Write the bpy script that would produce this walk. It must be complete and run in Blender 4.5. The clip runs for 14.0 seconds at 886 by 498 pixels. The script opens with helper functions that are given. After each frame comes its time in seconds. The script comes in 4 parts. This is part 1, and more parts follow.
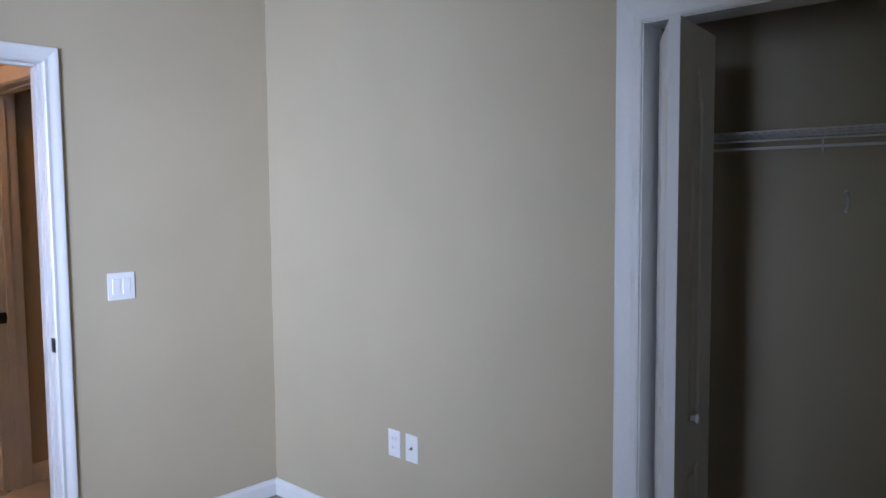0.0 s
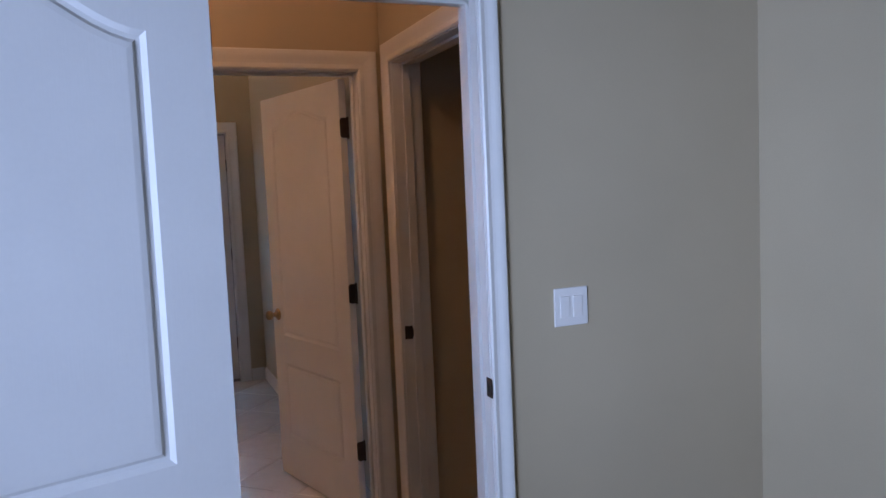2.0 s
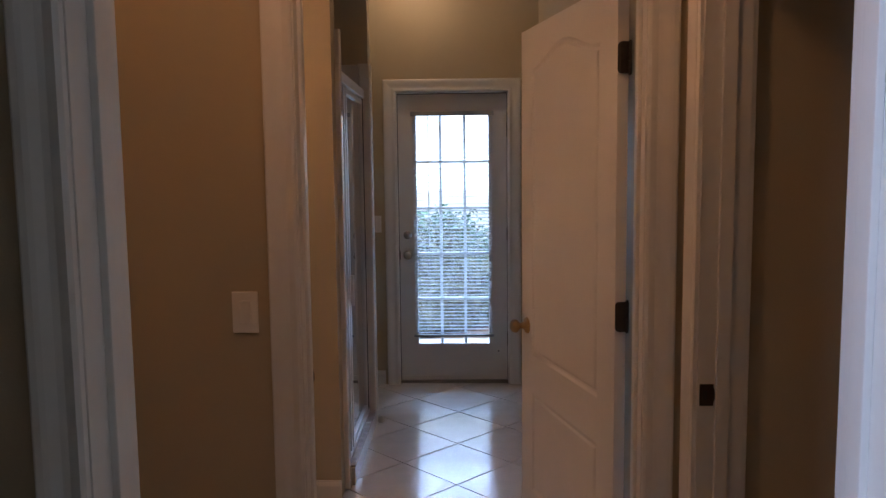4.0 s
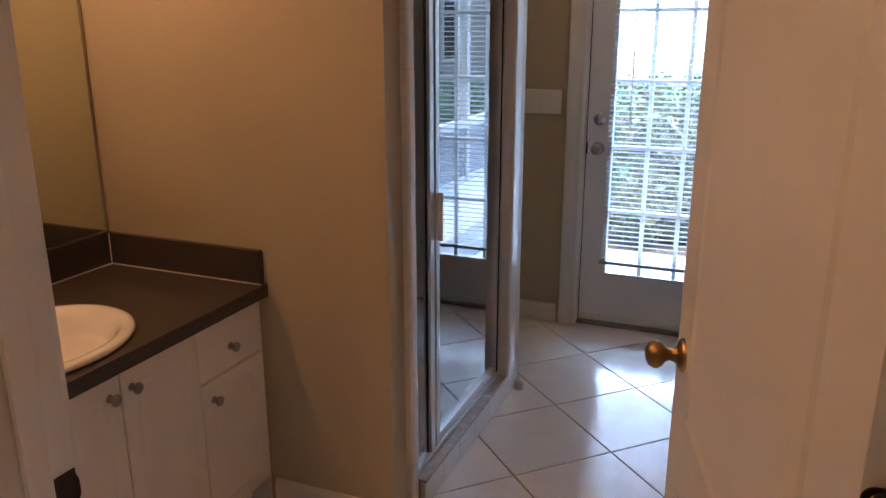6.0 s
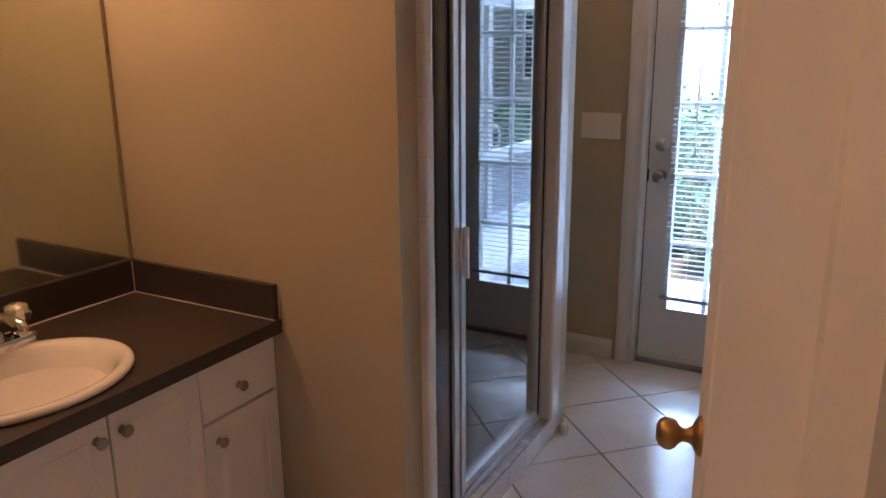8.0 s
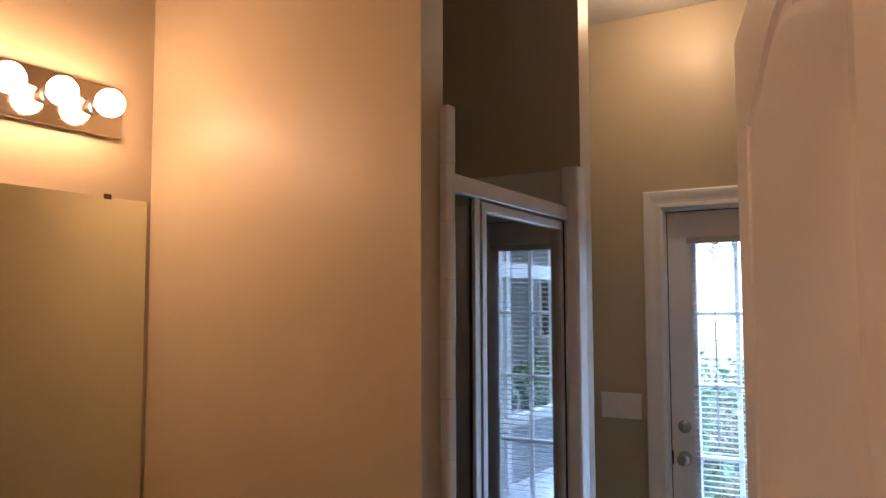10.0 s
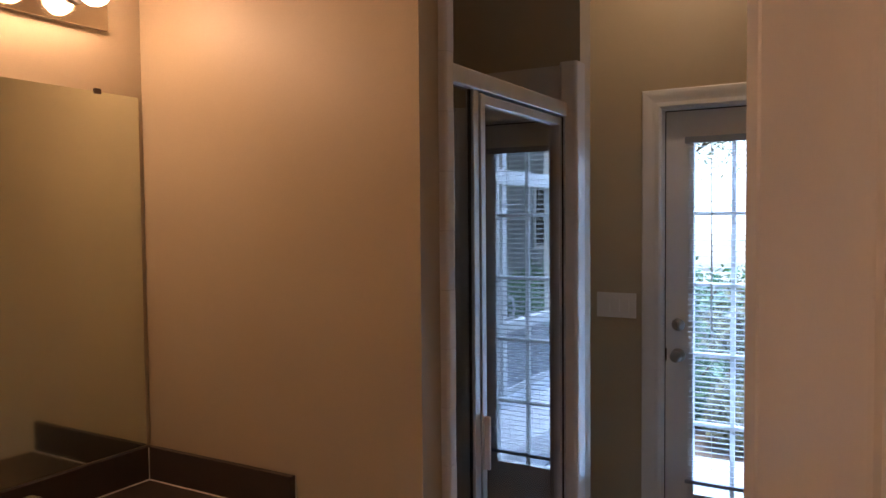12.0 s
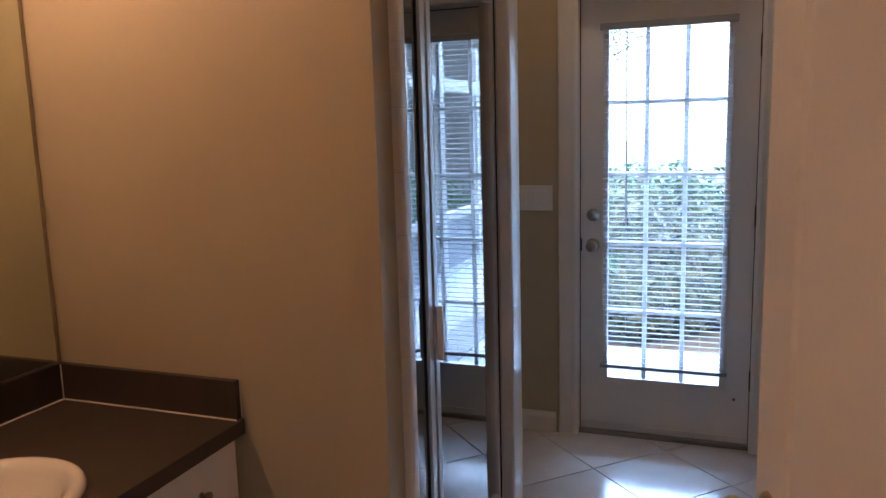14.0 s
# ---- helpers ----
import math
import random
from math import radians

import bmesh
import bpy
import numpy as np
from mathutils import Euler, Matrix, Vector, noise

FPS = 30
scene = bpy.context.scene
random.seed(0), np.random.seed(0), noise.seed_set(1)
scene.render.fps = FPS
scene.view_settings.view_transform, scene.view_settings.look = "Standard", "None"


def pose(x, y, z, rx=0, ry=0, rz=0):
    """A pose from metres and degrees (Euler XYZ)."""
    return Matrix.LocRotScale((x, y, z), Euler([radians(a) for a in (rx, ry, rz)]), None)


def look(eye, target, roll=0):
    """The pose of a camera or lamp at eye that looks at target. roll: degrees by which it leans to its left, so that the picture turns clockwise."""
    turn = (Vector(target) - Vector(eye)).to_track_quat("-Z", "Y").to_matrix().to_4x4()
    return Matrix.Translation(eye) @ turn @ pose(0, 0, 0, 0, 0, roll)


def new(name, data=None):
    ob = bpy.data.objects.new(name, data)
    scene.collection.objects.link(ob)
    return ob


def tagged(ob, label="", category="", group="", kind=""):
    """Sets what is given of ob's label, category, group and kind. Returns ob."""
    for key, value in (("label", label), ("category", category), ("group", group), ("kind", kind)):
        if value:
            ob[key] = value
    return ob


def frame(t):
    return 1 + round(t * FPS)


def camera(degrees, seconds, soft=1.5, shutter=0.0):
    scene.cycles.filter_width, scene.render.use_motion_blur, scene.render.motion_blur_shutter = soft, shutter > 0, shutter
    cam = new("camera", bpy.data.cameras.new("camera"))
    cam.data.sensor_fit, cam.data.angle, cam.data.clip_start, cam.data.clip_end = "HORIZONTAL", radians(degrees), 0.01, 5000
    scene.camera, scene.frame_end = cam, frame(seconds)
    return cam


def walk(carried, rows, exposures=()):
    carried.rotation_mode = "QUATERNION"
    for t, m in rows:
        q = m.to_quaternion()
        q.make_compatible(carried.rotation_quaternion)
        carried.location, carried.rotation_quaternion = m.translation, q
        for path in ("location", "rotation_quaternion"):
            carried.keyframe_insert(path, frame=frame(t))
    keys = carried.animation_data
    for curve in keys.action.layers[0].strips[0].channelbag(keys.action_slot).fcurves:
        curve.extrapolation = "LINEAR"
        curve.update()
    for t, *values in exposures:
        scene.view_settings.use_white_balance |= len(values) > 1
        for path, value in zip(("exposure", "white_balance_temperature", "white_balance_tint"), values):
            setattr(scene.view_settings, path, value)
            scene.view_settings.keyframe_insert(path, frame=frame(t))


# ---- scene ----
cam = camera(60.6, 14.0, soft=1.5)
PATH = [
    (0, (-0.645, -4.478, 1.542), (0.808, -3.111, 1.394), -0.5),
    (0.5, (-0.660, -4.207, 1.518), (0.685, -2.736, 1.359), -1.3),
    (1, (-0.631, -3.865, 1.515), (0.561, -2.269, 1.341), -1.8),
    (1.5, (-0.588, -3.511, 1.521), (0.421, -1.793, 1.349), -1.9),
    (2, (-0.461, -3.227, 1.527), (0.295, -1.382, 1.371), -2.5),
    (2.5, (-0.320, -2.949, 1.508), (0.203, -1.024, 1.371), -2.6),
    (3, (-0.144, -2.718, 1.487), (0.137, -0.742, 1.361), -2.5),
    (3.2, (-0.108, -2.648, 1.490), (0.089, -0.662, 1.364), -2.4),
    (5.3, (0.206, -0.900, 1.499), (-0.255, 1.000, 1.073), 0.3),
    (5.5, (0.251, -0.762, 1.486), (-0.299, 1.106, 1.031), -0.3),
    (6, (0.332, -0.513, 1.478), (-0.409, 1.262, 0.931), -0.1),
    (6.5, (0.431, -0.355, 1.459), (-0.445, 1.327, 0.824), -1.0),
    (7, (0.437, -0.286, 1.451), (-0.477, 1.361, 0.778), -1.1),
    (7.5, (0.446, -0.283, 1.468), (-0.484, 1.370, 0.834), -1.0),
    (8, (0.421, -0.282, 1.495), (-0.526, 1.406, 0.990), -0.5),
    (8.5, (0.414, -0.291, 1.535), (-0.556, 1.424, 1.191), -0.5),
    (9, (0.420, -0.328, 1.562), (-0.567, 1.403, 1.394), -0.3),
    (9.2, (0.421, -0.332, 1.585), (-0.569, 1.402, 1.478), -0.1),
    (10.25, (0.427, -0.307, 1.636), (-0.589, 1.410, 1.807), -0.2),
    (11.3, (0.434, -0.283, 1.648), (-0.583, 1.435, 1.767), -0.3),
    (11.5, (0.403, -0.286, 1.630), (-0.600, 1.443, 1.691), -0.6),
    (12, (0.409, -0.312, 1.573), (-0.594, 1.417, 1.491), -0.5),
    (12.5, (0.448, -0.288, 1.542), (-0.568, 1.420, 1.318), -1.2),
    (13, (0.402, -0.293, 1.503), (-0.584, 1.423, 1.210), -1.7),
    (13.5, (0.292, -0.307, 1.491), (-0.612, 1.451, 1.184), -1.8),
    (14, (0.163, -0.299, 1.485), (-0.526, 1.552, 1.173), -1.6),
]
walk(cam, [(t, look(e, a, r)) for t, e, a, r in PATH],
     exposures=[(0, 0.6, 6150, 10), (0.5, 0.3, 6100, 10), (1.0, 0.0, 5950, 10), (2.0, -0.25, 5780, 10), (3.2, -0.32, 6150, 10), (5.3, 0.02, 6650, 10), (6.0, 0.32, 6750, 10), (6.5, 0.36, 6750, 10), (7.5, 0.46, 6600, 10), (9.2, 0.46, 6550, 10), (11.3, -0.2, 6300, 10), (12.5, -0.07, 6350, 10), (13.2, 0.02, 6400, 10), (14, 0.08, 6200, 10)])

# ---- light ----
sky = bpy.data.worlds.new("sky")
scene.world = sky
sky.use_nodes = True
wn = sky.node_tree.nodes
st = wn.new("ShaderNodeTexSky")
st.sky_type, st.sun_disc = "NISHITA", False
st.sun_elevation, st.sun_rotation = radians(71), radians(165)
wn["Background"].inputs[1].default_value = 0.15
sky.node_tree.links.new(st.outputs[0], wn["Background"].inputs[0])


def lamp(name, kind, m, energy, color=(1, 1, 1), **kw):
    d = bpy.data.lights.new(name, kind)
    d.energy, d.color = energy, color
    for k, v in kw.items():
        if k == "size":
            d.size = v
        elif k == "size_y":
            d.shape, d.size_y = "RECTANGLE", v
        elif k == "angle":
            d.angle = v
        elif k == "spread":
            d.spread = v
        elif k == "radius":
            d.shadow_soft_size = v
    ob = new(name, d)
    ob.matrix_world = m
    return ob


lamp("sun", "SUN", look((0.8, -3, 9), (0, 0, 0)), 4.0, (0.88, 0.94, 1.0), angle=radians(0.5))
# daylight through the bedroom window
lamp("bedroom_window_daylight", "AREA", look((-2.66, -3.7, 1.55), (-0.38, -1.90, 1.40)), 40.5, (0.59, 0.70, 1.0), size=1.5, size_y=1.3, spread=radians(74))
# area panel added high outside, standing in for skylight through the glazed garden door
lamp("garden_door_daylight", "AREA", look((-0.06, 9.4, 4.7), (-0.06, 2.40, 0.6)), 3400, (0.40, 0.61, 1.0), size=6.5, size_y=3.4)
# the globes over the vanity mirror light the bathroom; a dome lights the hall
BULBS = [(-1.512, 1.062 - 0.147 * k, 2.215) for k in range(6)]
lamp("hall_glow", "POINT", pose(-0.30, -0.85, 2.80), 9.3, (1.0, 0.47, 0.24), radius=0.08)
lamp("ceiling_glow", "POINT", pose(-0.35, 2.78, 2.90), 7.0, (1.0, 0.66, 0.42), radius=0.05)

# ---- materials ----


def mat(name, color, rough=0.6, metal=0.0, var=0.08, scale=6.0, fine=90.0, bump=0.05, spec=0.5, dist=0.002, piece=0.0, coat=0.0):
    """A painted or plain surface: broad blotches, fine grain, slight relief; piece: how much whole pieces differ."""
    m = bpy.data.materials.new(name)
    m.use_nodes = True
    n, l = m.node_tree.nodes, m.node_tree.links
    b = n["Principled BSDF"]
    b.inputs["Metallic"].default_value = metal
    b.inputs["Specular IOR Level"].default_value = spec
    b.inputs["Coat Weight"].default_value = coat
    b.inputs["Coat Roughness"].default_value = 0.2
    tc = n.new("ShaderNodeTexCoord")
    big, small = n.new("ShaderNodeTexNoise"), n.new("ShaderNodeTexNoise")
    big.inputs["Scale"].default_value, small.inputs["Scale"].default_value = scale, fine
    big.inputs["Detail"].default_value = 5
    for q in (big, small):
        l.new(tc.outputs["Object"], q.inputs["Vector"])
    mixn = n.new("ShaderNodeMath")
    mixn.operation = "MULTIPLY_ADD"
    l.new(small.outputs["Fac"], mixn.inputs[0])
    mixn.inputs[1].default_value = 0.4
    l.new(big.outputs["Fac"], mixn.inputs[2])
    ramp = n.new("ShaderNodeMapRange")
    ramp.inputs["From Min"].default_value, ramp.inputs["From Max"].default_value = 0.4, 1.0
    ramp.inputs["To Min"].default_value, ramp.inputs["To Max"].default_value = 1 - var, 1 + var
    l.new(mixn.outputs[0], ramp.inputs["Value"])
    fac = ramp.outputs[0]
    if piece:
        oi = n.new("ShaderNodeObjectInfo")
        pr = n.new("ShaderNodeMapRange")
        pr.inputs["To Min"].default_value, pr.inputs["To Max"].default_value = 1 - piece, 1 + piece
        l.new(oi.outputs["Random"], pr.inputs["Value"])
        mm = n.new("ShaderNodeMath")
        mm.operation = "MULTIPLY"
        l.new(fac, mm.inputs[0])
        l.new(pr.outputs[0], mm.inputs[1])
        fac = mm.outputs[0]
    col = n.new("ShaderNodeVectorMath")
    col.operation = "SCALE"
    col.inputs[0].default_value = color
    l.new(fac, col.inputs["Scale"])
    l.new(col.outputs[0], b.inputs["Base Color"])
    rr = n.new("ShaderNodeMapRange")
    rr.inputs["To Min"].default_value, rr.inputs["To Max"].default_value = max(rough - 0.08, 0.02), min(rough + 0.08, 1)
    l.new(big.outputs["Fac"], rr.inputs["Value"])
    l.new(rr.outputs[0], b.inputs["Roughness"])
    if bump:
        bp = n.new("ShaderNodeBump")
        bp.inputs["Strength"].default_value, bp.inputs["Distance"].default_value = bump, dist
        l.new(small.outputs["Fac"], bp.inputs["Height"])
        l.new(bp.outputs[0], b.inputs["Normal"])
    return m


def grain(name, color, rough=0.4, strength=0.12, wood=0.04, stretch=(60, 60, 2.5)):
    """Paint over moulded wood grain: long upright fibres in the relief."""
    m = mat(name, color, rough, var=0.03, bump=0)
    n, l = m.node_tree.nodes, m.node_tree.links
    tc, mp, no, bp = (n.new("ShaderNode" + k) for k in ("TexCoord", "Mapping", "TexNoise", "Bump"))
    mp.inputs["Scale"].default_value = stretch
    no.inputs["Scale"].default_value, no.inputs["Detail"].default_value = 5, 6
    bp.inputs["Strength"].default_value, bp.inputs["Distance"].default_value = strength, 0.0015
    l.new(tc.outputs["Object"], mp.inputs[0])
    l.new(mp.outputs[0], no.inputs["Vector"])
    l.new(no.outputs["Fac"], bp.inputs["Height"])
    l.new(bp.outputs[0], n["Principled BSDF"].inputs["Normal"])
    return m


def glow(name, color, strength):
    m = bpy.data.materials.new(name)
    m.use_nodes = True
    b = m.node_tree.nodes["Principled BSDF"]
    b.inputs["Base Color"].default_value = (0.9, 0.9, 0.88, 1)
    b.inputs["Emission Color"].default_value = (*color, 1)
    b.inputs["Emission Strength"].default_value = strength
    return m


def clear_glass(name, tint=(1, 1, 1), refl=1.0):
    """Thin pane: lets light straight through and mirrors at a slant."""
    m = bpy.data.materials.new(name)
    m.use_nodes = True
    n, l = m.node_tree.nodes, m.node_tree.links
    n.remove(n["Principled BSDF"])
    t, g, x, f = (n.new("ShaderNode" + k) for k in ("BsdfTransparent", "BsdfGlossy", "MixShader", "Fresnel"))
    t.inputs[0].default_value = (*tint, 1)
    g.inputs["Roughness"].default_value = 0.01
    f.inputs[0].default_value = 1.5
    mu = n.new("ShaderNodeMath")
    mu.operation, mu.use_clamp = "MULTIPLY", True
    mu.inputs[1].default_value = 2.0 * refl
    l.new(f.outputs[0], mu.inputs[0])
    l.new(mu.outputs[0], x.inputs[0])
    l.new(t.outputs[0], x.inputs[1])
    l.new(g.outputs[0], x.inputs[2])
    l.new(x.outputs[0], n["Material Output"].inputs[0])
    return m


PAINT = mat("wall_paint", (0.475, 0.402, 0.283), 0.44, var=0.05, scale=2.5, fine=260, bump=0.18, dist=0.0012)
CEIL = mat("ceiling_paint", (0.72, 0.70, 0.65), 0.9, var=0.04, scale=3, fine=120, bump=0.5, dist=0.003)
TRIM = mat("trim_paint", (0.74, 0.73, 0.71), 0.35, var=0.04, scale=5, fine=60, bump=0.06)
DOOR = grain("door_paint", (0.74, 0.73, 0.72), 0.42)
VAN = grain("vanity_paint", (0.80, 0.76, 0.72), 0.45, 0.22)
TILE = mat("floor_tile", (0.68, 0.65, 0.61), 0.16, var=0.07, scale=9, fine=70, bump=0.04, piece=0.035, coat=0.7)
GROUT = mat("grout", (0.10, 0.085, 0.07), 0.95, var=0.2, fine=200, bump=0.4)
CARPET = mat("carpet", (0.42, 0.37, 0.29), 0.98, var=0.12, scale=5, fine=500, bump=0.9, dist=0.006)
CHROME = mat("chrome", (0.62, 0.62, 0.62), 0.08, 1.0, var=0.03, bump=0)
ALU = mat("shower_aluminium", (0.66, 0.67, 0.68), 0.38, 1.0, var=0.05, bump=0.02)
GASKET = mat("black_gasket", (0.012, 0.012, 0.012), 0.6, var=0.1, bump=0)
BARMETAL = mat("polished_bar", (0.62, 0.56, 0.48), 0.09, 1.0, var=0.04, bump=0.01)
NICKEL = mat("satin_nickel", (0.33, 0.31, 0.28), 0.32, 1.0, var=0.06, bump=0.02)
BRASS = mat("old_brass", (0.40, 0.265, 0.125), 0.33, 1.0, var=0.14, scale=18, bump=0.02)
BRONZE = mat("dark_bronze", (0.055, 0.042, 0.034), 0.42, 0.8, var=0.15, scale=30, bump=0.05)
LAM = mat("brown_laminate", (0.058, 0.043, 0.036), 0.38, var=0.10, scale=14, fine=420, bump=0.08, dist=0.0006)
CAULK = mat("white_caulk", (0.72, 0.68, 0.62), 0.6, var=0.1, bump=0.1)
CHINA = mat("sink_china", (0.88, 0.85, 0.81), 0.10, var=0.02, bump=0, coat=0.4)
FIBRE = mat("shower_surround", (0.72, 0.70, 0.67), 0.20, var=0.05, scale=4, fine=60, bump=0.05)
FGROUT = mat("pale_grout", (0.50, 0.47, 0.43), 0.9, var=0.15, fine=200, bump=0.2)
MARBLE = mat("cultured_marble", (0.40, 0.385, 0.36), 0.24, var=0.30, scale=22, fine=60, bump=0.02)
PLATE = mat("plate_plastic", (0.78, 0.76, 0.74), 0.36, var=0.02, bump=0)
SLOT = mat("slot_dark", (0.02, 0.02, 0.02), 0.7, var=0.1, bump=0)
BLIND = mat("blind_slat", (0.78, 0.79, 0.80), 0.45, var=0.03, bump=0)
RAIL = mat("blind_rail", (0.30, 0.33, 0.38), 0.5, var=0.05, bump=0)
WIRE = mat("white_wire", (0.78, 0.77, 0.75), 0.4, var=0.02, bump=0)
GLASS = clear_glass("door_glass", refl=0.6)
SGLASS = clear_glass("shower_glass", (0.82, 0.83, 0.84), refl=1.3)
CRYSTAL = mat("clear_knob", (0.74, 0.72, 0.72), 0.04, 0.85, var=0.05, bump=0)
MIRROR = mat("mirror_silver", (0.79, 0.84, 0.71), 0.012, 1.0, var=0.0, bump=0)
BULB = glow("bulb_glass", (1.0, 0.555, 0.325), 44)
CANLENS = glow("can_lens", (1.0, 0.78, 0.5), 8)
LEAF = mat("leaf", (0.12, 0.22, 0.11), 0.5, var=0.45, scale=3, fine=40, bump=0.05, piece=0.3)
DRYLEAF = mat("dry_leaf", (0.20, 0.19, 0.10), 0.6, var=0.4, scale=5, fine=40, bump=0.05)
# leaf colour lightened for the sun and haze on the far crowns
TREELEAF = mat("pale_tree_leaf", (0.20, 0.27, 0.15), 0.5, var=0.35, scale=6, fine=40, bump=0.05)
LAWN = mat("lawn", (0.09, 0.14, 0.045), 0.9, var=0.35, scale=3, fine=60, bump=0.6, dist=0.02)
PATIO = mat("patio_concrete", (0.56, 0.59, 0.64), 0.85, var=0.12, scale=4, fine=120, bump=0.3)
ROAD = mat("road_concrete", (0.66, 0.65, 0.62), 0.85, var=0.10, scale=0.6, fine=20, bump=0.3)
STUCCO = mat("stucco", (0.78, 0.77, 0.76), 0.9, var=0.06, scale=4, fine=90, bump=0.5)
BARK = mat("bark", (0.13, 0.09, 0.06), 0.95, var=0.3, scale=12, fine=60, bump=0.8, dist=0.01)
MULCH = mat("mulch", (0.24, 0.17, 0.12), 0.95, var=0.4, scale=14, fine=90, bump=0.8, dist=0.01)

SIDING = mat("blue_grey_siding", (0.42, 0.45, 0.49), 0.75, var=0.08, scale=3, fine=90, bump=0.15)
KICK = mat("grey_kick_panel", (0.26, 0.28, 0.31), 0.6, var=0.06, scale=4, bump=0.05)
WHITE = mat("white_post_paint", (0.80, 0.80, 0.80), 0.5, var=0.04, bump=0.05)
SKYGLOW = glow("bright_sky", (0.66, 0.84, 1.0), 2.8)

# ---- building blocks ----


def thing(name, label, category, m=None, group="", kind=""):
    ob = new(name)
    ob.empty_display_size = 0.1
    if m is not None:
        ob.matrix_world = m
    return tagged(ob, label, category, group, kind)


def part(name, bm, material, parent=None, label="", smooth=False, m=None):
    me = bpy.data.meshes.new(name)
    bmesh.ops.recalc_face_normals(bm, faces=bm.faces)
    bm.to_mesh(me)
    bm.free()
    if smooth:
        for p in me.polygons:
            p.use_smooth = True
    me.materials.append(material)
    ob = new(name, me)
    if parent is not None:
        ob.parent = parent
    if m is not None:
        ob.matrix_basis = m
    if label:
        ob["label"] = label
    return ob


def again(ob, parent, m, name=None):
    o = bpy.data.objects.new(name or ob.name.split(".")[0], ob.data)
    scene.collection.objects.link(o)
    o.parent, o.matrix_basis = parent, m
    return o


def add_box(bm, lo, hi, bevel=0.0):
    lo, hi = Vector(lo), Vector(hi)
    r = bmesh.ops.create_cube(bm, size=1.0, matrix=Matrix.Translation((lo + hi) / 2) @ Matrix.Diagonal((*(hi - lo), 1)))
    if bevel:
        es = {e for v in r["verts"] for e in v.link_edges}
        bmesh.ops.bevel(bm, geom=list(es), offset=bevel, segments=2, affect="EDGES", profile=0.6)
    return bm


def box(lo, hi, bevel=0.0):
    return add_box(bmesh.new(), lo, hi, bevel)


def add_lathe(bm, prof, m=Matrix(), seg=24):
    """Turns a profile of (radius, height) round the local z axis."""
    rings = []
    for r, h in prof:
        if r < 1e-6:
            rings.append([bm.verts.new(m @ Vector((0, 0, h)))])
        else:
            rings.append([bm.verts.new(m @ Vector((r * math.cos(a), r * math.sin(a), h))) for a in (2 * math.pi * k / seg for k in range(seg))])
    for a, b in zip(rings, rings[1:]):
        for k in range(seg):
            q = [a[k % len(a)], a[(k + 1) % len(a)], b[(k + 1) % len(b)], b[k % len(b)]]
            q = list(dict.fromkeys(q))
            if len(q) > 2:
                bm.faces.new(q)
    return bm


def lathe(prof, m=Matrix(), seg=24):
    return add_lathe(bmesh.new(), prof, m, seg)


def add_tube(bm, pts, r, seg=8):
    pts = [Vector(p) for p in pts]
    rings = []
    for i, p in enumerate(pts):
        d = (pts[min(i + 1, len(pts) - 1)] - pts[max(i - 1, 0)]).normalized()
        u = d.orthogonal().normalized() if not rings else (u - d * u.dot(d)).normalized()
        w = d.cross(u)
        rings.append([bm.verts.new(p + r * (math.cos(a) * u + math.sin(a) * w)) for a in (2 * math.pi * k / seg for k in range(seg))])
    for a, b in zip(rings, rings[1:]):
        for k in range(seg):
            bm.faces.new((a[k], a[(k + 1) % seg], b[(k + 1) % seg], b[k]))
    bm.faces.new(rings[0][::-1])
    bm.faces.new(rings[-1])
    return bm


def inset(loop, d):
    """A closed loop of (u, v) points, counter-clockwise, moved inwards by d."""
    out = []
    n = len(loop)
    for i in range(n):
        p, q, r = Vector(loop[i - 1]), Vector(loop[i]), Vector(loop[(i + 1) % n])
        a, b = (q - p).normalized(), (r - q).normalized()
        na, nb = Vector((-a.y, a.x)), Vector((-b.y, b.x))
        k = (na + nb).normalized()
        out.append(q + k * (d / max(k.dot(na), 0.35)))
    return out


def casing(w0, w1, top, wide=0.09):
    """Moulded trim round an opening from w0 to w1 in the local x-z plane; its face looks to -y."""
    prof = [(0.004, 0), (0.004, -0.011), (0.012, -0.015), (0.022, -0.0135), (0.030, -0.012), (0.042, -0.0135), (0.060, -0.018), (0.070, -0.0195), (0.082, -0.0195), (0.087, -0.017), (0.09, 0)]
    bm = bmesh.new()
    prof = [(o * wide / 0.09, y) for o, y in prof]
    path = [(w0, 0, -1, 0), (w0, top, -1, 1), (w1, top, 1, 1), (w1, 0, 1, 0)]
    rings = [[bm.verts.new((x + sx * o, y, z + sz * o)) for o, y in prof] for x, z, sx, sz in path]
    for a, b in zip(rings, rings[1:]):
        for k in range(len(prof) - 1):
            bm.faces.new((a[k], a[k + 1], b[k + 1], b[k]))
    bm.faces.new(rings[0])
    bm.faces.new(rings[-1][::-1])
    return bm


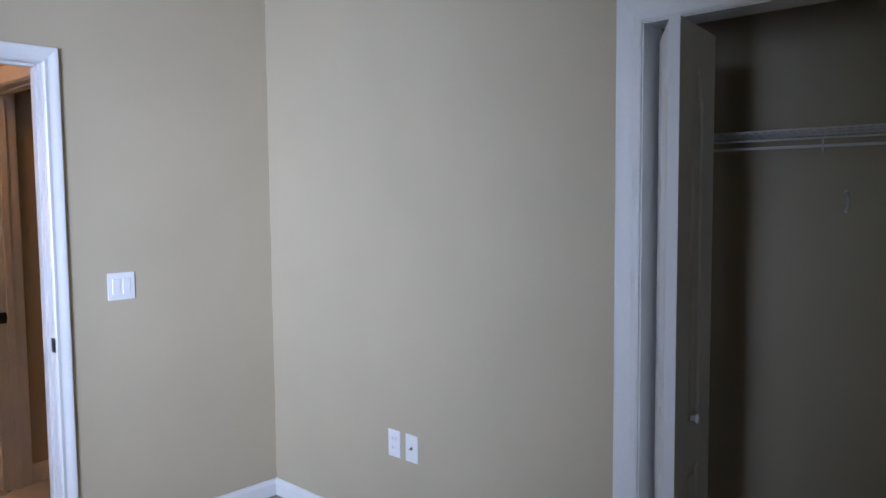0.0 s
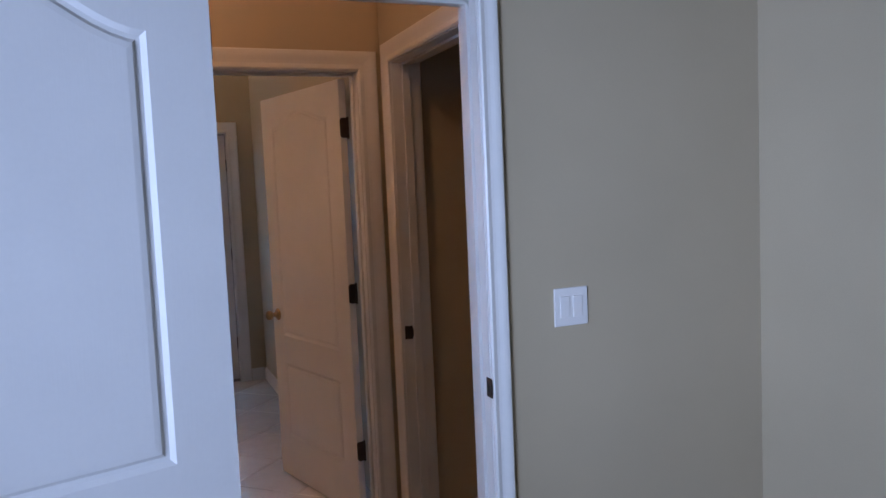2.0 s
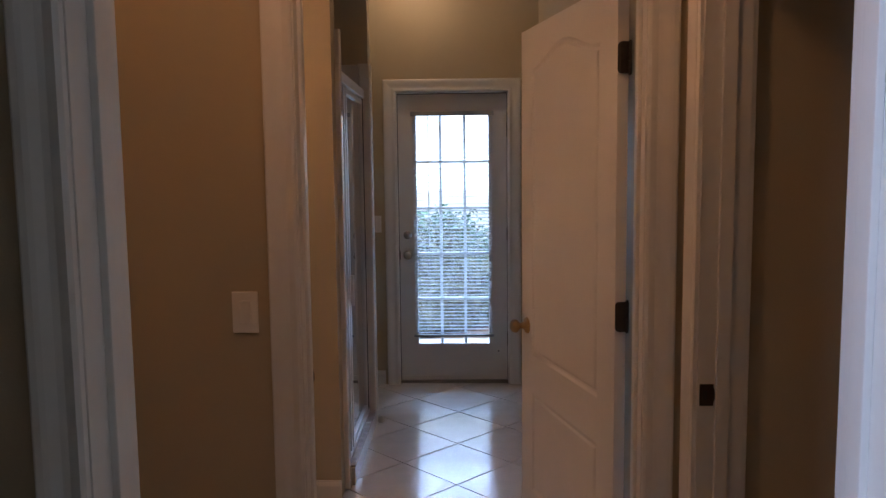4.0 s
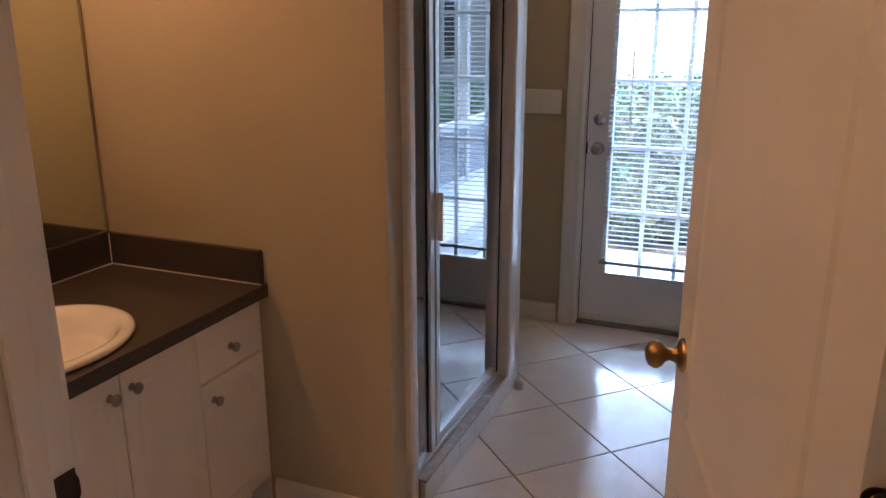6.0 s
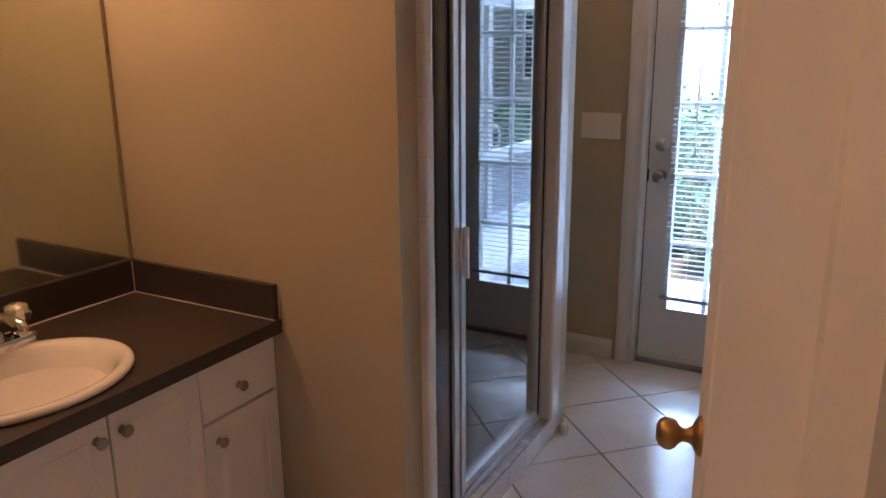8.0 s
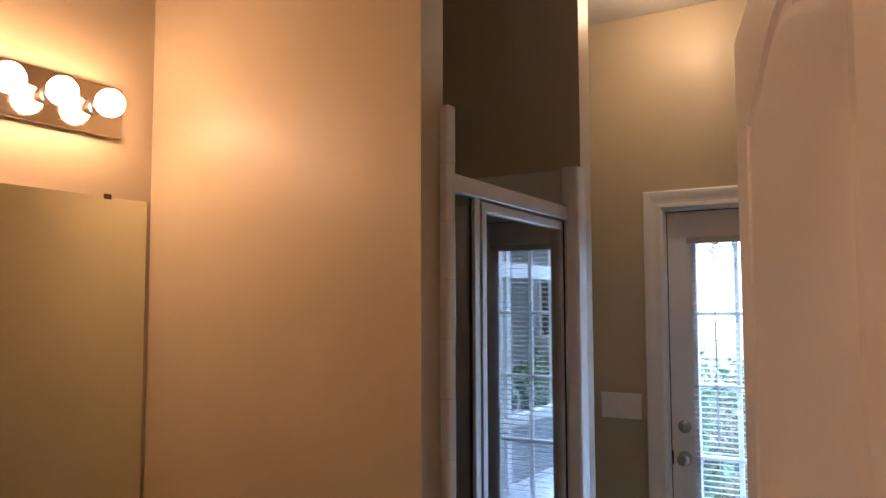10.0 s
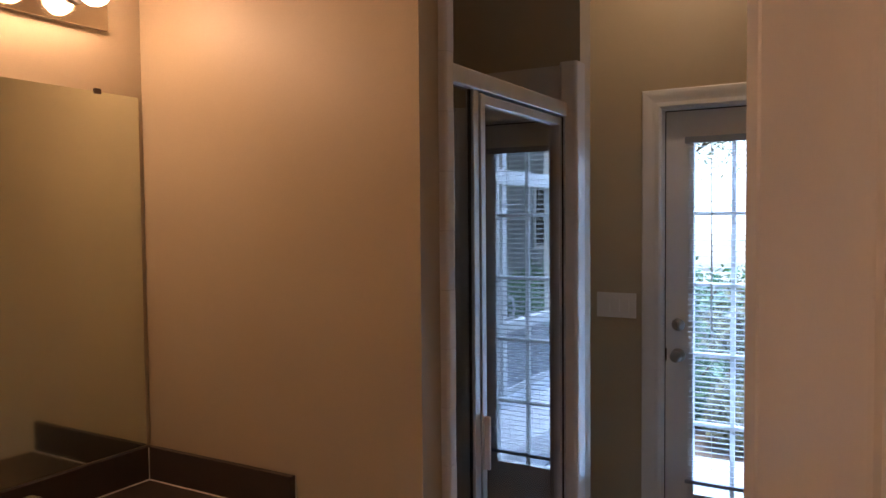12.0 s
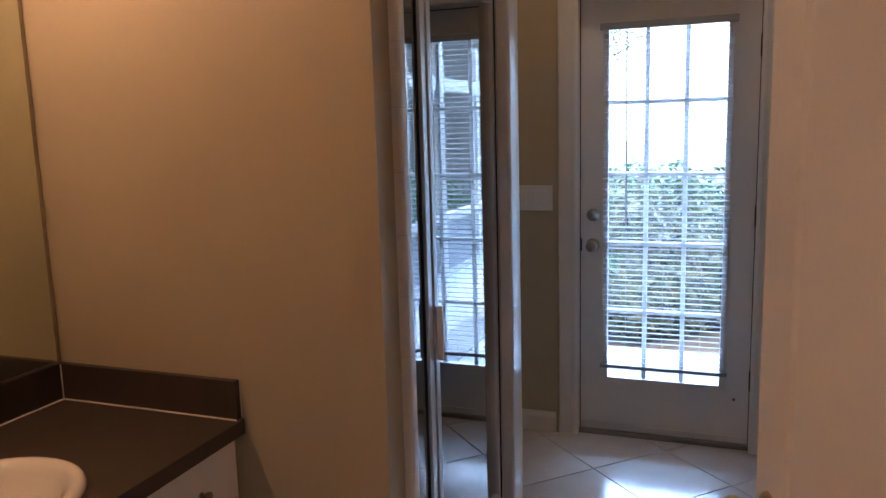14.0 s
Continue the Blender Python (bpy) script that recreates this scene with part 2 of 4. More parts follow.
def wall(name, axis, p0, p1, a0, a1, z1, holes=(), material=None, z0=0.0, label="", m=None):
    """A wall from p0 to p1 through its thickness and a0 to a1 along it, with openings (a, a, z, z)."""
    cuts = sorted({a0, a1, *(h[0] for h in holes), *(h[1] for h in holes)})
    bm = bmesh.new()
    for u, v in zip(cuts, cuts[1:]):
        spans, z = [], z0
        for h in sorted((h for h in holes if h[0] <= u and v <= h[1]), key=lambda h: h[2]):
            if h[2] > z:
                spans.append((z, h[2]))
            z = h[3]
        if z < z1:
            spans.append((z, z1))
        for s, e in spans:
            lo, hi = ((u, p0, s), (v, p1, e)) if axis == "x" else ((p0, u, s), (p1, v, e))
            add_box(bm, lo, hi)
    bmesh.ops.remove_doubles(bm, verts=bm.verts, dist=1e-5)
    seen, twins = {}, []
    for f in bm.faces:
        k = tuple(round(c, 4) for c in f.calc_center_median())
        if k in seen:
            twins += [f, seen[k]]
        seen[k] = f
    bmesh.ops.delete(bm, geom=list(set(twins)), context="FACES_ONLY")
    ob = part(name, bm, material or PAINT)
    tagged(ob, label, "wall", kind="structure")
    return ob


def base_run(bm, a, b, out, h=0.085, t=0.014):
    """Baseboard with an eased top from a to b along a wall; out: the way off the wall."""
    a, b, o = Vector((*a, 0)), Vector((*b, 0)), Vector((*out, 0))
    prof = [(0, 0), (t, 0), (t, h * 0.72), (t * 0.75, h * 0.84), (t * 0.45, h * 0.93), (t * 0.4, h), (0, h)]
    ra = [bm.verts.new(a + o * p + Vector((0, 0, z))) for p, z in prof]
    rb = [bm.verts.new(b + o * p + Vector((0, 0, z))) for p, z in prof]
    for k in range(len(prof)):
        j = (k + 1) % len(prof)
        bm.faces.new((ra[k], ra[j], rb[j], rb[k]))
    bm.faces.new(ra[::-1])
    bm.faces.new(rb)


def panel_leaf(w, h, t, za=0.855, top=0.215, rise=0.10):
    """A door leaf in the local x-z plane, hinge at x = 0, faces at y = 0 and y = t, with an arched upper and a plain lower panel sunk in both faces."""
    st = 0.118
    x0, x1 = st, w - st
    zb = h - top

    def arch(k):
        return zb + rise * (0.5 - 0.5 * math.cos(2 * math.pi * k))
    up = [(x0, za), (x1, za), (x1, zb)] + [(x1 + (x0 - x1) * k / 20, arch(k / 20)) for k in range(1, 20)] + [(x0, zb)]
    low = [(x0, 0.225), (x1, 0.225), (x1, za - 0.15), (x0, za - 0.15)]
    steps = [(0.0, 0.0), (0.010, 0.0055), (0.018, 0.0065), (0.025, 0.0015), (0.036, 0.0005)]
    bm = bmesh.new()
    for y, s in ((0.0, 1), (t, -1)):
        outer = [bm.verts.new((x, y, z)) for x, z in ((0, 0), (w, 0), (w, h), (0, h))]
        edges = [bm.edges.new((outer[i], outer[(i + 1) % 4])) for i in range(4)]
        for loop in (up, low):
            rings = [[bm.verts.new((p[0], y + s * d, p[1])) for p in inset(loop, o)] for o, d in steps]
            n = len(loop)
            edges += [bm.edges.new((rings[0][i], rings[0][(i + 1) % n])) for i in range(n)]
            for a, b in zip(rings, rings[1:]):
                for i in range(n):
                    bm.faces.new((a[i], a[(i + 1) % n], b[(i + 1) % n], b[i]))
            bm.faces.new(rings[-1])
        bmesh.ops.triangle_fill(bm, edges=edges, use_beauty=True)
        if y == 0:
            front = outer
    for i in range(4):
        j = (i + 1) % 4
        bm.faces.new((front[i], front[j], outer[j], outer[i]))
    return bm


def hinge_plate(s):
    """One leaf of a butt hinge in the local y-z plane, outer corners rounded."""
    r, w, h, t = 0.012, 0.036, 0.045, 0.0022
    loop = [(0.003, -h), (0.003, h)]
    loop += [(w - r + r * math.sin(a), h - r + r * math.cos(a)) for a in (radians(90 * k / 5) for k in range(6))]
    loop += [(w - r + r * math.cos(a), -h + r - r * math.sin(a)) for a in (radians(90 * k / 5) for k in range(6))]
    bm = bmesh.new()
    near, far = [[bm.verts.new((x, y, z)) for y, z in loop] for x in (0.0, t * s)]
    for k in range(len(loop)):
        j = (k + 1) % len(loop)
        bm.faces.new((near[k], near[j], far[j], far[k]))
    bm.faces.new(near[::-1])
    bm.faces.new(far)
    for y, z in ((0.013, 0.03), (0.026, 0.0), (0.013, -0.03)):
        add_lathe(bm, [(0.0042, 0), (0.004, 0.0008), (0.0016, 0.0009), (0.0014, 0.0003), (0, 0.0003)], pose(t * s, y, z, 0, 90 * s), 10)
    return bm


def hinge(parent, z, x=0.0, y=0.0, turn=0.0):
    """A butt hinge: two leaves with rounded corners and a five-part knuckle, in dark bronze."""
    prof = [(0, -0.050), (0.004, -0.0495), (0.0048, -0.046)]
    for k in range(5):
        a = -0.045 + 0.018 * k
        prof += [(0.0046, a + 0.0003), (0.0058, a + 0.0009), (0.0058, a + 0.0171), (0.0046, a + 0.0177)]
    prof += [(0.0048, 0.046), (0.004, 0.0495), (0, 0.050)]
    h = part("hinge", lathe(prof, seg=12), BRONZE, parent, "dark bronze hinge", m=pose(x, y, z, 0, 0, turn))
    for s in (1, -1):
        part("hinge_leaf", hinge_plate(s), BRONZE, h, m=pose(0, 0, 0, 0, 0, 12 * s))
    return h


def knob(parent, m, material=BRASS, name="door_knob"):
    """A round door knob on a rose; its spindle runs along local z."""
    k = part(name, lathe([(0, 0.070), (0.012, 0.0695), (0.021, 0.065), (0.0265, 0.056), (0.027, 0.048), (0.023, 0.040), (0.015, 0.034), (0.0115, 0.028), (0.0125, 0.020), (0.016, 0.014)]), material, parent, "round brass knob" if material is BRASS else "round satin nickel knob", True, m)
    part("rose", lathe([(0.014, 0.014), (0.020, 0.012), (0.029, 0.007), (0.0325, 0.003), (0.033, 0.0)]), material, k, smooth=True)
    return k


def switch_plate(name, gangs, w, h, m, label):
    """A wall plate with rocker switches; it looks to local -y, its middle at the origin."""
    t = thing(name, label, "light switch", m)
    part("plate", box((-w / 2, -0.006, -h / 2), (w / 2, 0, h / 2), 0.0025), PLATE, t)
    for g in range(gangs):
        x = (g - (gangs - 1) / 2) * 0.046
        r = part("rocker", box((x - 0.0165, -0.0085, -0.033), (x + 0.0165, -0.0045, 0.033), 0.0015), PLATE, t)
        for s in (1, -1):
            part("screw", lathe([(0, 0.0007), (0.0028, 0.0004), (0.003, -0.001)], pose(x, -0.006, s * h * 0.42, 90), 8), PLATE, r)
    return t


def strike(name, m, label):
    t = thing(name, label, "strike plate", m)
    bm = box((-0.014, -0.0022, -0.029), (0.022, 0.0005, 0.029), 0.001)
    add_tube(bm, [(0.021, -0.001, -0.018), (0.0225, -0.0035, -0.009), (0.0225, -0.0035, 0.009), (0.021, -0.001, 0.018)], 0.0022, 6)
    part("plate", bm, BRONZE, t)
    part("latch_hole", box((-0.006, -0.0030, -0.013), (0.006, -0.0021, 0.013)), SLOT, t)
    return t

# ---- structure ----
H = 3.0
# bathroom front wall, seen from the hall: its hall face lies in y = 0
wall("wall_bath_front", "x", 0.0, 0.12, -1.73, 0.62, H, [(-0.485, 0.510, 0, 2.071)], label="beige painted wall with the bathroom doorway")
wall("wall_bedroom_front", "x", -1.23, -1.11, -1.2, 2.3, H, [(-0.475, 0.510, 0, 2.09)], label="beige painted bedroom wall with an open doorway")
wall("wall_bedroom_right", "y", 1.54, 1.66, -5.4, -1.23, H, [(-5.0, -3.27, 0, 2.08)], label="beige painted bedroom wall with the closet opening")
wall("wall_hall_right", "y", 0.60, 0.72, -1.11, 0.0, H, [(-1.05, -0.13, 0, 2.09)], label="beige hall wall with a side doorway")
wall("wall_hall_left", "y", -1.32, -1.20, -1.23, 0.0, H, label="plain beige hall wall")
wall("wall_side_room_back", "x", -0.11, 0.0, 0.72, 1.42, H, label="plain beige wall of the dark side room")
wall("wall_side_room_right", "y", 1.30, 1.42, -1.11, -0.11, H, label="plain beige wall of the dark side room")
wall("wall_bath_left", "y", -1.73, -1.61, 0.12, 3.21, H, label="beige painted wall behind the vanity")
wall("wall_bath_right", "y", 0.515, 0.635, 0.12, 3.21, H, label="beige painted bathroom wall")
wall("wall_bath_end", "x", 3.21, 3.36, -1.73, 0.635, H, [(-0.485, 0.317, 0, 2.075)], label="grey-beige wall with the garden door")
wall("wall_vanity_end", "x", 1.29, 1.40, -1.61, -0.585, H, label="tan painted partition at the end of the vanity")
wall("wall_shower_end", "x", 2.36, 2.47, -1.61, -0.555, H, label="beige partition at the far end of the shower")
wall("wall_bedroom_left", "y", -2.80, -2.68, -5.4, -1.6, H, [(-4.5, -2.9, 0.85, 2.2)], label="plain beige bedroom wall with a window")
wall("wall_bedroom_back", "x", -5.52, -5.4, -2.80, 2.35, H, label="plain beige bedroom wall")
wall("wall_entry_left", "y", -1.20, -1.10, -2.06, -1.23, H, label="plain beige wall beside the bedroom entry")
wall("wall_entry_return", "x", -2.16, -2.06, -2.68, -1.10, H, label="plain beige wall beside the bedroom entry")
wall("wall_closet_back", "y", 2.23, 2.35, -5.4, -1.23, H, label="plain wall at the back of the closet")

for nm, lo, hi in (("ceiling", (-2.8, -5.52, H), (2.35, -1.11, H + 0.12)), ("ceiling_hall", (-1.32, -1.11, H), (1.42, 0.0, H + 0.12)), ("ceiling_bath", (-1.73, 0.0, H), (0.635, 3.36, H + 0.12))):
    tagged(part(nm, box(lo, hi), CEIL), "pale textured plaster ceiling", "ceiling", kind="structure")
tagged(part("floor_bedroom", box((-2.8, -5.52, -0.1), (2.35, -1.17, -0.002)), CARPET), "beige cut-pile carpet", "floor", kind="structure")
floor = tagged(part("floor", add_box(box((-1.32, -1.28, -0.1), (1.42, 0.0, -0.005)), (-1.73, 0.0, -0.1), (0.635, 3.36, -0.005)), GROUT), "glossy cream floor tiles laid diagonally with dark grout", "floor", kind="structure")

bm = bmesh.new()
base_run(bm, (0.57, -1.23), (1.526, -1.23), (0, -1))
base_run(bm, (1.54, -1.23), (1.54, -3.17), (-1, 0))
base_run(bm, (-1.61 + 0.6, 1.29), (-0.585, 1.29), (0, -1))
base_run(bm, (-1.6, 3.21), (-0.575, 3.21), (0, -1), 0.10)
base_run(bm, (0.395, 3.21), (0.50, 3.21), (0, -1), 0.10)
base_run(bm, (0.515, 0.12), (0.515, 3.21), (-1, 0), 0.10)
base_run(bm, (0.72, -0.11), (1.3, -0.11), (0, -1), 0.10)
base_run(bm, (-1.2, 0.0), (-0.585, 0.0), (0, -1), 0.085)
base_run(bm, (-1.2, -1.11), (-1.2, 0.0), (1, 0))
tagged(part("baseboard", bm, TRIM), "white painted baseboards along the walls", "baseboard", kind="structure")


def doorway(name, w0, w1, top, m, thick, label, stop=True, both=True, wide=0.09):
    """Jamb lining, stops and casing of an opening; local x along the wall, the near face at y = 0, the far one at y = thick."""
    t = thing(name, label, "door frame", m, kind="structure")
    part("jamb", add_box(add_box(box((w0 - 0.02, -0.001, 0), (w0, thick + 0.001, top), 0.001), (w1, -0.001, 0), (w1 + 0.02, thick + 0.001, top), 0.001), (w0 - 0.02, -0.001, top), (w1 + 0.02, thick + 0.001, top + 0.018), 0.001), TRIM, t)
    if stop:
        y0, y1 = stop
        part("door_stop", add_box(add_box(box((w0, y0, 0), (w0 + 0.011, y1, top), 0.002), (w1 - 0.011, y0, 0), (w1, y1, top), 0.002), (w0, y0, top - 0.011), (w1, y1, top), 0.002), TRIM, t)
    part("casing", casing(w0, w1, top, wide), TRIM, t)
    if both:
        part("casing", casing(-w1, -w0, top, wide), TRIM, t, m=pose(0, thick, 0, 0, 0, 180))
    return t


bath_frame = doorway("door_1", -0.465, 0.490, 2.052, pose(0, 0, 0), 0.12, "white moulded door frame of the bathroom", stop=(0.045, 0.080))
doorway("door_2", -0.455, 0.490, 2.07, pose(0, -1.23, 0), 0.12, "white moulded door frame between bedroom and hall", stop=(0.045, 0.080), wide=0.064)
doorway("door_3", 0.15, 1.03, 2.07, pose(0.60, 0, 0, 0, 0, -90), 0.12, "white moulded frame of a dark side doorway", stop=(0.045, 0.080))
strike("strike_plate", pose(0.490, -1.222, 0.935, 0, 0, -90), "dark bronze strike plate in the white bedroom jamb")
strike("strike_plate", pose(0.619, -0.151, 0.915, 0, 0, 0), "dark bronze strike plate in a side door jamb")
strike("strike_plate", pose(-0.465, 0.098, 0.895, 0, 0, 90), "dark bronze strike plate in the bathroom jamb")


def leaf(name, w, m, label, knob_z=0.895, hinges=(), h=2.03, plain=False, za=0.855, top=0.215, rise=0.10):
    t = thing(name, label, "door", m)
    part("panel", panel_leaf(w, h, 0.035, za, top, rise), DOOR, t, m=pose(0, 0, 0.012))
    if not plain:
        knob(t, pose(w - 0.062, 0.035, knob_z, -90))
    if not plain:
        part("latch_plate", box((w - 0.0005, 0.006, knob_z - 0.028), (w + 0.0012, 0.029, knob_z + 0.028), 0.0005), BRONZE, t)
    for z in hinges:
        hinge(t, z, 0.004 if plain else -0.008, -0.005 if plain else 0.0, 0)
    return t


# ---- bathroom ----
# the leaf stands 15 degrees off the wall behind it
leaf("bathroom_door", 0.827, pose(0.475, 0.147, 0, 0, 0, 105.1), "open white two-panel bathroom door with a brass knob", hinges=(0.325, 1.068, 1.825), za=0.775, top=0.155, rise=0.065)
leaf("bedroom_door", 0.76, pose(-0.311, -1.715, 0, 0, 0, 197.5), "open white arch-panel bedroom door with moulded wood grain", hinges=(0.325, 1.10, 1.825), plain=True, za=1.035)


def cabinet_front(x, t, y0, y1, z0, z1, panelled):
    """A cabinet door or drawer front that looks to +x, edges eased; a door has a shallow routed panel."""
    steps = [(0.0, 0.0), (0.0, t - 0.003), (0.001, t - 0.001), (0.003, t)]
    if panelled:
        steps += [(0.045, t), (0.048, t - 0.0028), (0.053, t - 0.0032), (0.072, t - 0.0008), (0.078, t - 0.0006)]
    bm = bmesh.new()
    rings = [[bm.verts.new((x + d, y, z)) for y, z in ((y0 + o, z0 + o), (y1 - o, z0 + o), (y1 - o, z1 - o), (y0 + o, z1 - o))] for o, d in steps]
    for a, b in zip(rings, rings[1:]):
        for k in range(4):
            bm.faces.new((a[k], a[(k + 1) % 4], b[(k + 1) % 4], b[k]))
    bm.faces.new(rings[0][::-1])
    bm.faces.new(rings[-1])
    return bm


def vanity():
    """Base cabinets under the worktop, doors and drawers with round knobs."""
    fx = -1.035

    def front(parent, name, y0, y1, z0, z1, knob_at):
        d = part(name, cabinet_front(fx, 0.019, y0 + 0.002, y1 - 0.002, z0 + 0.002, z1 - 0.002, name == "door"), VAN, parent)
        part("knob", lathe([(0, 0.027), (0.010, 0.0265), (0.0145, 0.024), (0.015, 0.020), (0.0125, 0.0155), (0.008, 0.012), (0.007, 0.006), (0.0105, 0.002), (0.011, 0)], pose(fx + 0.019, knob_at[0], knob_at[1], 0, 90), 16), NICKEL, d, "grey metal knob", True)
    spans = [("drawer_cabinet", 0.985, 1.272, "white vanity cabinet with a drawer over a door", "r"), ("sink_cabinet", 0.44, 0.985, "white double-door vanity cabinet under the sink", "s"), ("drawer_cabinet", 0.125, 0.44, "white vanity cabinet with stacked drawers", "l")]
    for nm, y0, y1, lab, kind in spans:
        c = thing(nm, lab, "cabinet", group="vanity cabinets")
        bm = add_box(box((-1.608, y0 + 0.0005, 0.09), (fx - 0.001, y1 - 0.0005, 0.711), 0.001), (-1.608, y0 + 0.001, 0.0), (fx - 0.065, y1 - 0.001, 0.09))
        part("body", bm, VAN, c)
        if kind == "r":
            front(c, "drawer", y0, y1, 0.545, 0.706, (1.122, 0.612))
            front(c, "door", y0, y1, 0.095, 0.541, (1.034, 0.482))
        elif kind == "s":
            front(c, "door", 0.714, y1, 0.095, 0.706, (0.748, 0.652))
            front(c, "door", y0, 0.714, 0.095, 0.706, (0.679, 0.652))
        else:
            front(c, "drawer", y0, y1, 0.545, 0.706, (0.285, 0.612))
            front(c, "drawer", y0, y1, 0.325, 0.541, (0.285, 0.43))
            front(c, "drawer", y0, y1, 0.095, 0.321, (0.285, 0.20))
    part("filler_strip", box((-1.30, 1.2725, 0.0), (fx + 0.004, 1.2885, 0.711)), VAN, c)


vanity()

worktop = thing("worktop", "dark brown laminate vanity worktop with splashbacks", "worktop")
# worktop with an oval hole for the basin
SX, SY = -1.245, 0.665


def oval(a, b, z, n=48, p=2.0):
    return [(SX + a * math.copysign(abs(math.cos(t)) ** (2 / p), math.cos(t)), SY + b * math.copysign(abs(math.sin(t)) ** (2 / p), math.sin(t)), z) for t in (2 * math.pi * k / n for k in range(n))]


bm = bmesh.new()
for z in (0.752, 0.712):
    o = [bm.verts.new(p) for p in ((-1.609, 0.122, z), (-0.995, 0.122, z), (-0.995, 1.288, z), (-1.609, 1.288, z))]
    hole = [bm.verts.new(p) for p in oval(0.19, 0.235, z)]
    ed = [bm.edges.new((o[i], o[(i + 1) % 4])) for i in range(4)] + [bm.edges.new((hole[i], hole[(i + 1) % 48])) for i in range(48)]
    bmesh.ops.triangle_fill(bm, edges=ed, use_beauty=True)
    if z > 0.73:
        up, uh = o, hole
for i in range(4):
    bm.faces.new((up[i], up[(i + 1) % 4], o[(i + 1) % 4], o[i]))
for i in range(48):
    bm.faces.new((uh[i], uh[(i + 1) % 48], hole[(i + 1) % 48], hole[i]))
part("top", bm, LAM, worktop)
part("splashback", box((-1.609, 0.122, 0.7525), (-1.590, 1.288, 0.858), 0.002), LAM, worktop)
part("side_splash", box((-1.5895, 1.269, 0.7525), (-1.004, 1.288, 0.858), 0.002), LAM, worktop)
bm = bmesh.new()
add_tube(bm, [(-1.588, 0.13, 0.754), (-1.588, 1.267, 0.754)], 0.0022, 6)
add_tube(bm, [(-1.588, 1.267, 0.754), (-1.004, 1.267, 0.754)], 0.0022, 6)
add_tube(bm, [(-1.588, 1.267, 0.754), (-1.588, 1.267, 0.856)], 0.0016, 6)
add_tube(bm, [(-1.002, 1.2885, 0.756), (-1.002, 1.2885, 0.858)], 0.0018, 6)
part("caulk_line", bm, CAULK, worktop, "thin white caulk line")

sink = thing("sink", "white oval drop-in china basin", "sink", pose(0, 0, 0))
bm = bmesh.new()
rings = []
for a, b, z in ((0.192, 0.237, 0.750), (0.220, 0.258, 0.7535), (0.2255, 0.2635, 0.760), (0.221, 0.259, 0.768), (0.211, 0.250, 0.7725), (0.199, 0.240, 0.771), (0.187, 0.228, 0.764), (0.176, 0.217, 0.748), (0.163, 0.203, 0.722), (0.146, 0.184, 0.694), (0.122, 0.156, 0.667), (0.092, 0.118, 0.645), (0.058, 0.074, 0.629), (0.024, 0.024, 0.618)):
    rings.append([bm.verts.new(p) for p in oval(a, b, z)])
for p, q in zip(rings, rings[1:]):
    for i in range(48):
        bm.faces.new((p[i], p[(i + 1) % 48], q[(i + 1) % 48], q[i]))
part("basin", bm, CHINA, sink, smooth=True)
part("drain", lathe([(0, 0.004), (0.012, 0.004), (0.021, 0.002), (0.026, 0.0), (0.026, -0.01)], pose(SX, SY, 0.615)), CHROME, sink, "chrome drain", True)

faucet = thing("faucet", "chrome centre-set faucet with clear knobs", "faucet", pose(-1.448, SY + 0.068, 0.770) @ Matrix.Scale(1.22, 4))
part("base", add_lathe(box((-0.024, -0.078, 0), (0.026, 0.078, 0.022), 0.009), [(0.022, 0.02), (0.019, 0.03), (0.014, 0.038), (0, 0.04)], Matrix(), 20), CHROME, faucet, smooth=False)
part("spout", add_tube(bmesh.new(), [(0, 0, 0.03), (0.0, 0, 0.055), (0.02, 0, 0.075), (0.06, 0, 0.080), (0.10, 0, 0.070), (0.112, 0, 0.055)], 0.0115, 14), CHROME, faucet, smooth=True)
for s in (1, -1):
    st_ = part("stem", lathe([(0.017, 0.020), (0.016, 0.028), (0.010, 0.033), (0.009, 0.044), (0, 0.045)], pose(0, 0.052 * s, 0), 16), CHROME, faucet, smooth=True)
    bm = bmesh.new()
    prof = [(0.012, 0.040), (0.021, 0.044), (0.027, 0.055), (0.0275, 0.069), (0.0235, 0.081), (0.012, 0.087), (0, 0.087)]
    add_lathe(bm, prof, pose(0, 0.052 * s, 0), 12)
    part("handle", bm, CRYSTAL, st_, "clear faceted knob")

mirror = thing("mirror", "large frameless wall mirror over the vanity", "mirror")
part("glass", box((-1.608, 0.14, 0.862), (-1.603, 1.272, 1.955), 0.0012), MIRROR, mirror)
for y in (1.13, 0.35):
    part("clip", box((-1.609, y - 0.011, 1.948), (-1.599, y + 0.011, 1.964), 0.002), BRONZE, mirror, "dark mirror clip")

bar = thing("vanity_light", "brushed metal bar with lit round globe bulbs", "wall light")
part("bar", box((-1.609, 0.225, 2.135), (-1.592, 1.165, 2.29), 0.006), BARMETAL, bar)
for x, y, z in BULBS:
    s = part("socket", lathe([(0.024, 0.0), (0.024, 0.012), (0.0165, 0.016), (0.0165, 0.045), (0, 0.046)], pose(-1.592, y, z, 0, 90), 18), NICKEL, bar, smooth=False)
    part("bulb", lathe([(0.013, -0.052), (0.016, -0.044), (0.027, -0.032), (0.038, -0.013), (0.0412, 0.003), (0.039, 0.018), (0.031, 0.030), (0.018, 0.039), (0, 0.042)], pose(x, y, z, 0, 90), 24), BULB, s, "lit frosted globe", True)

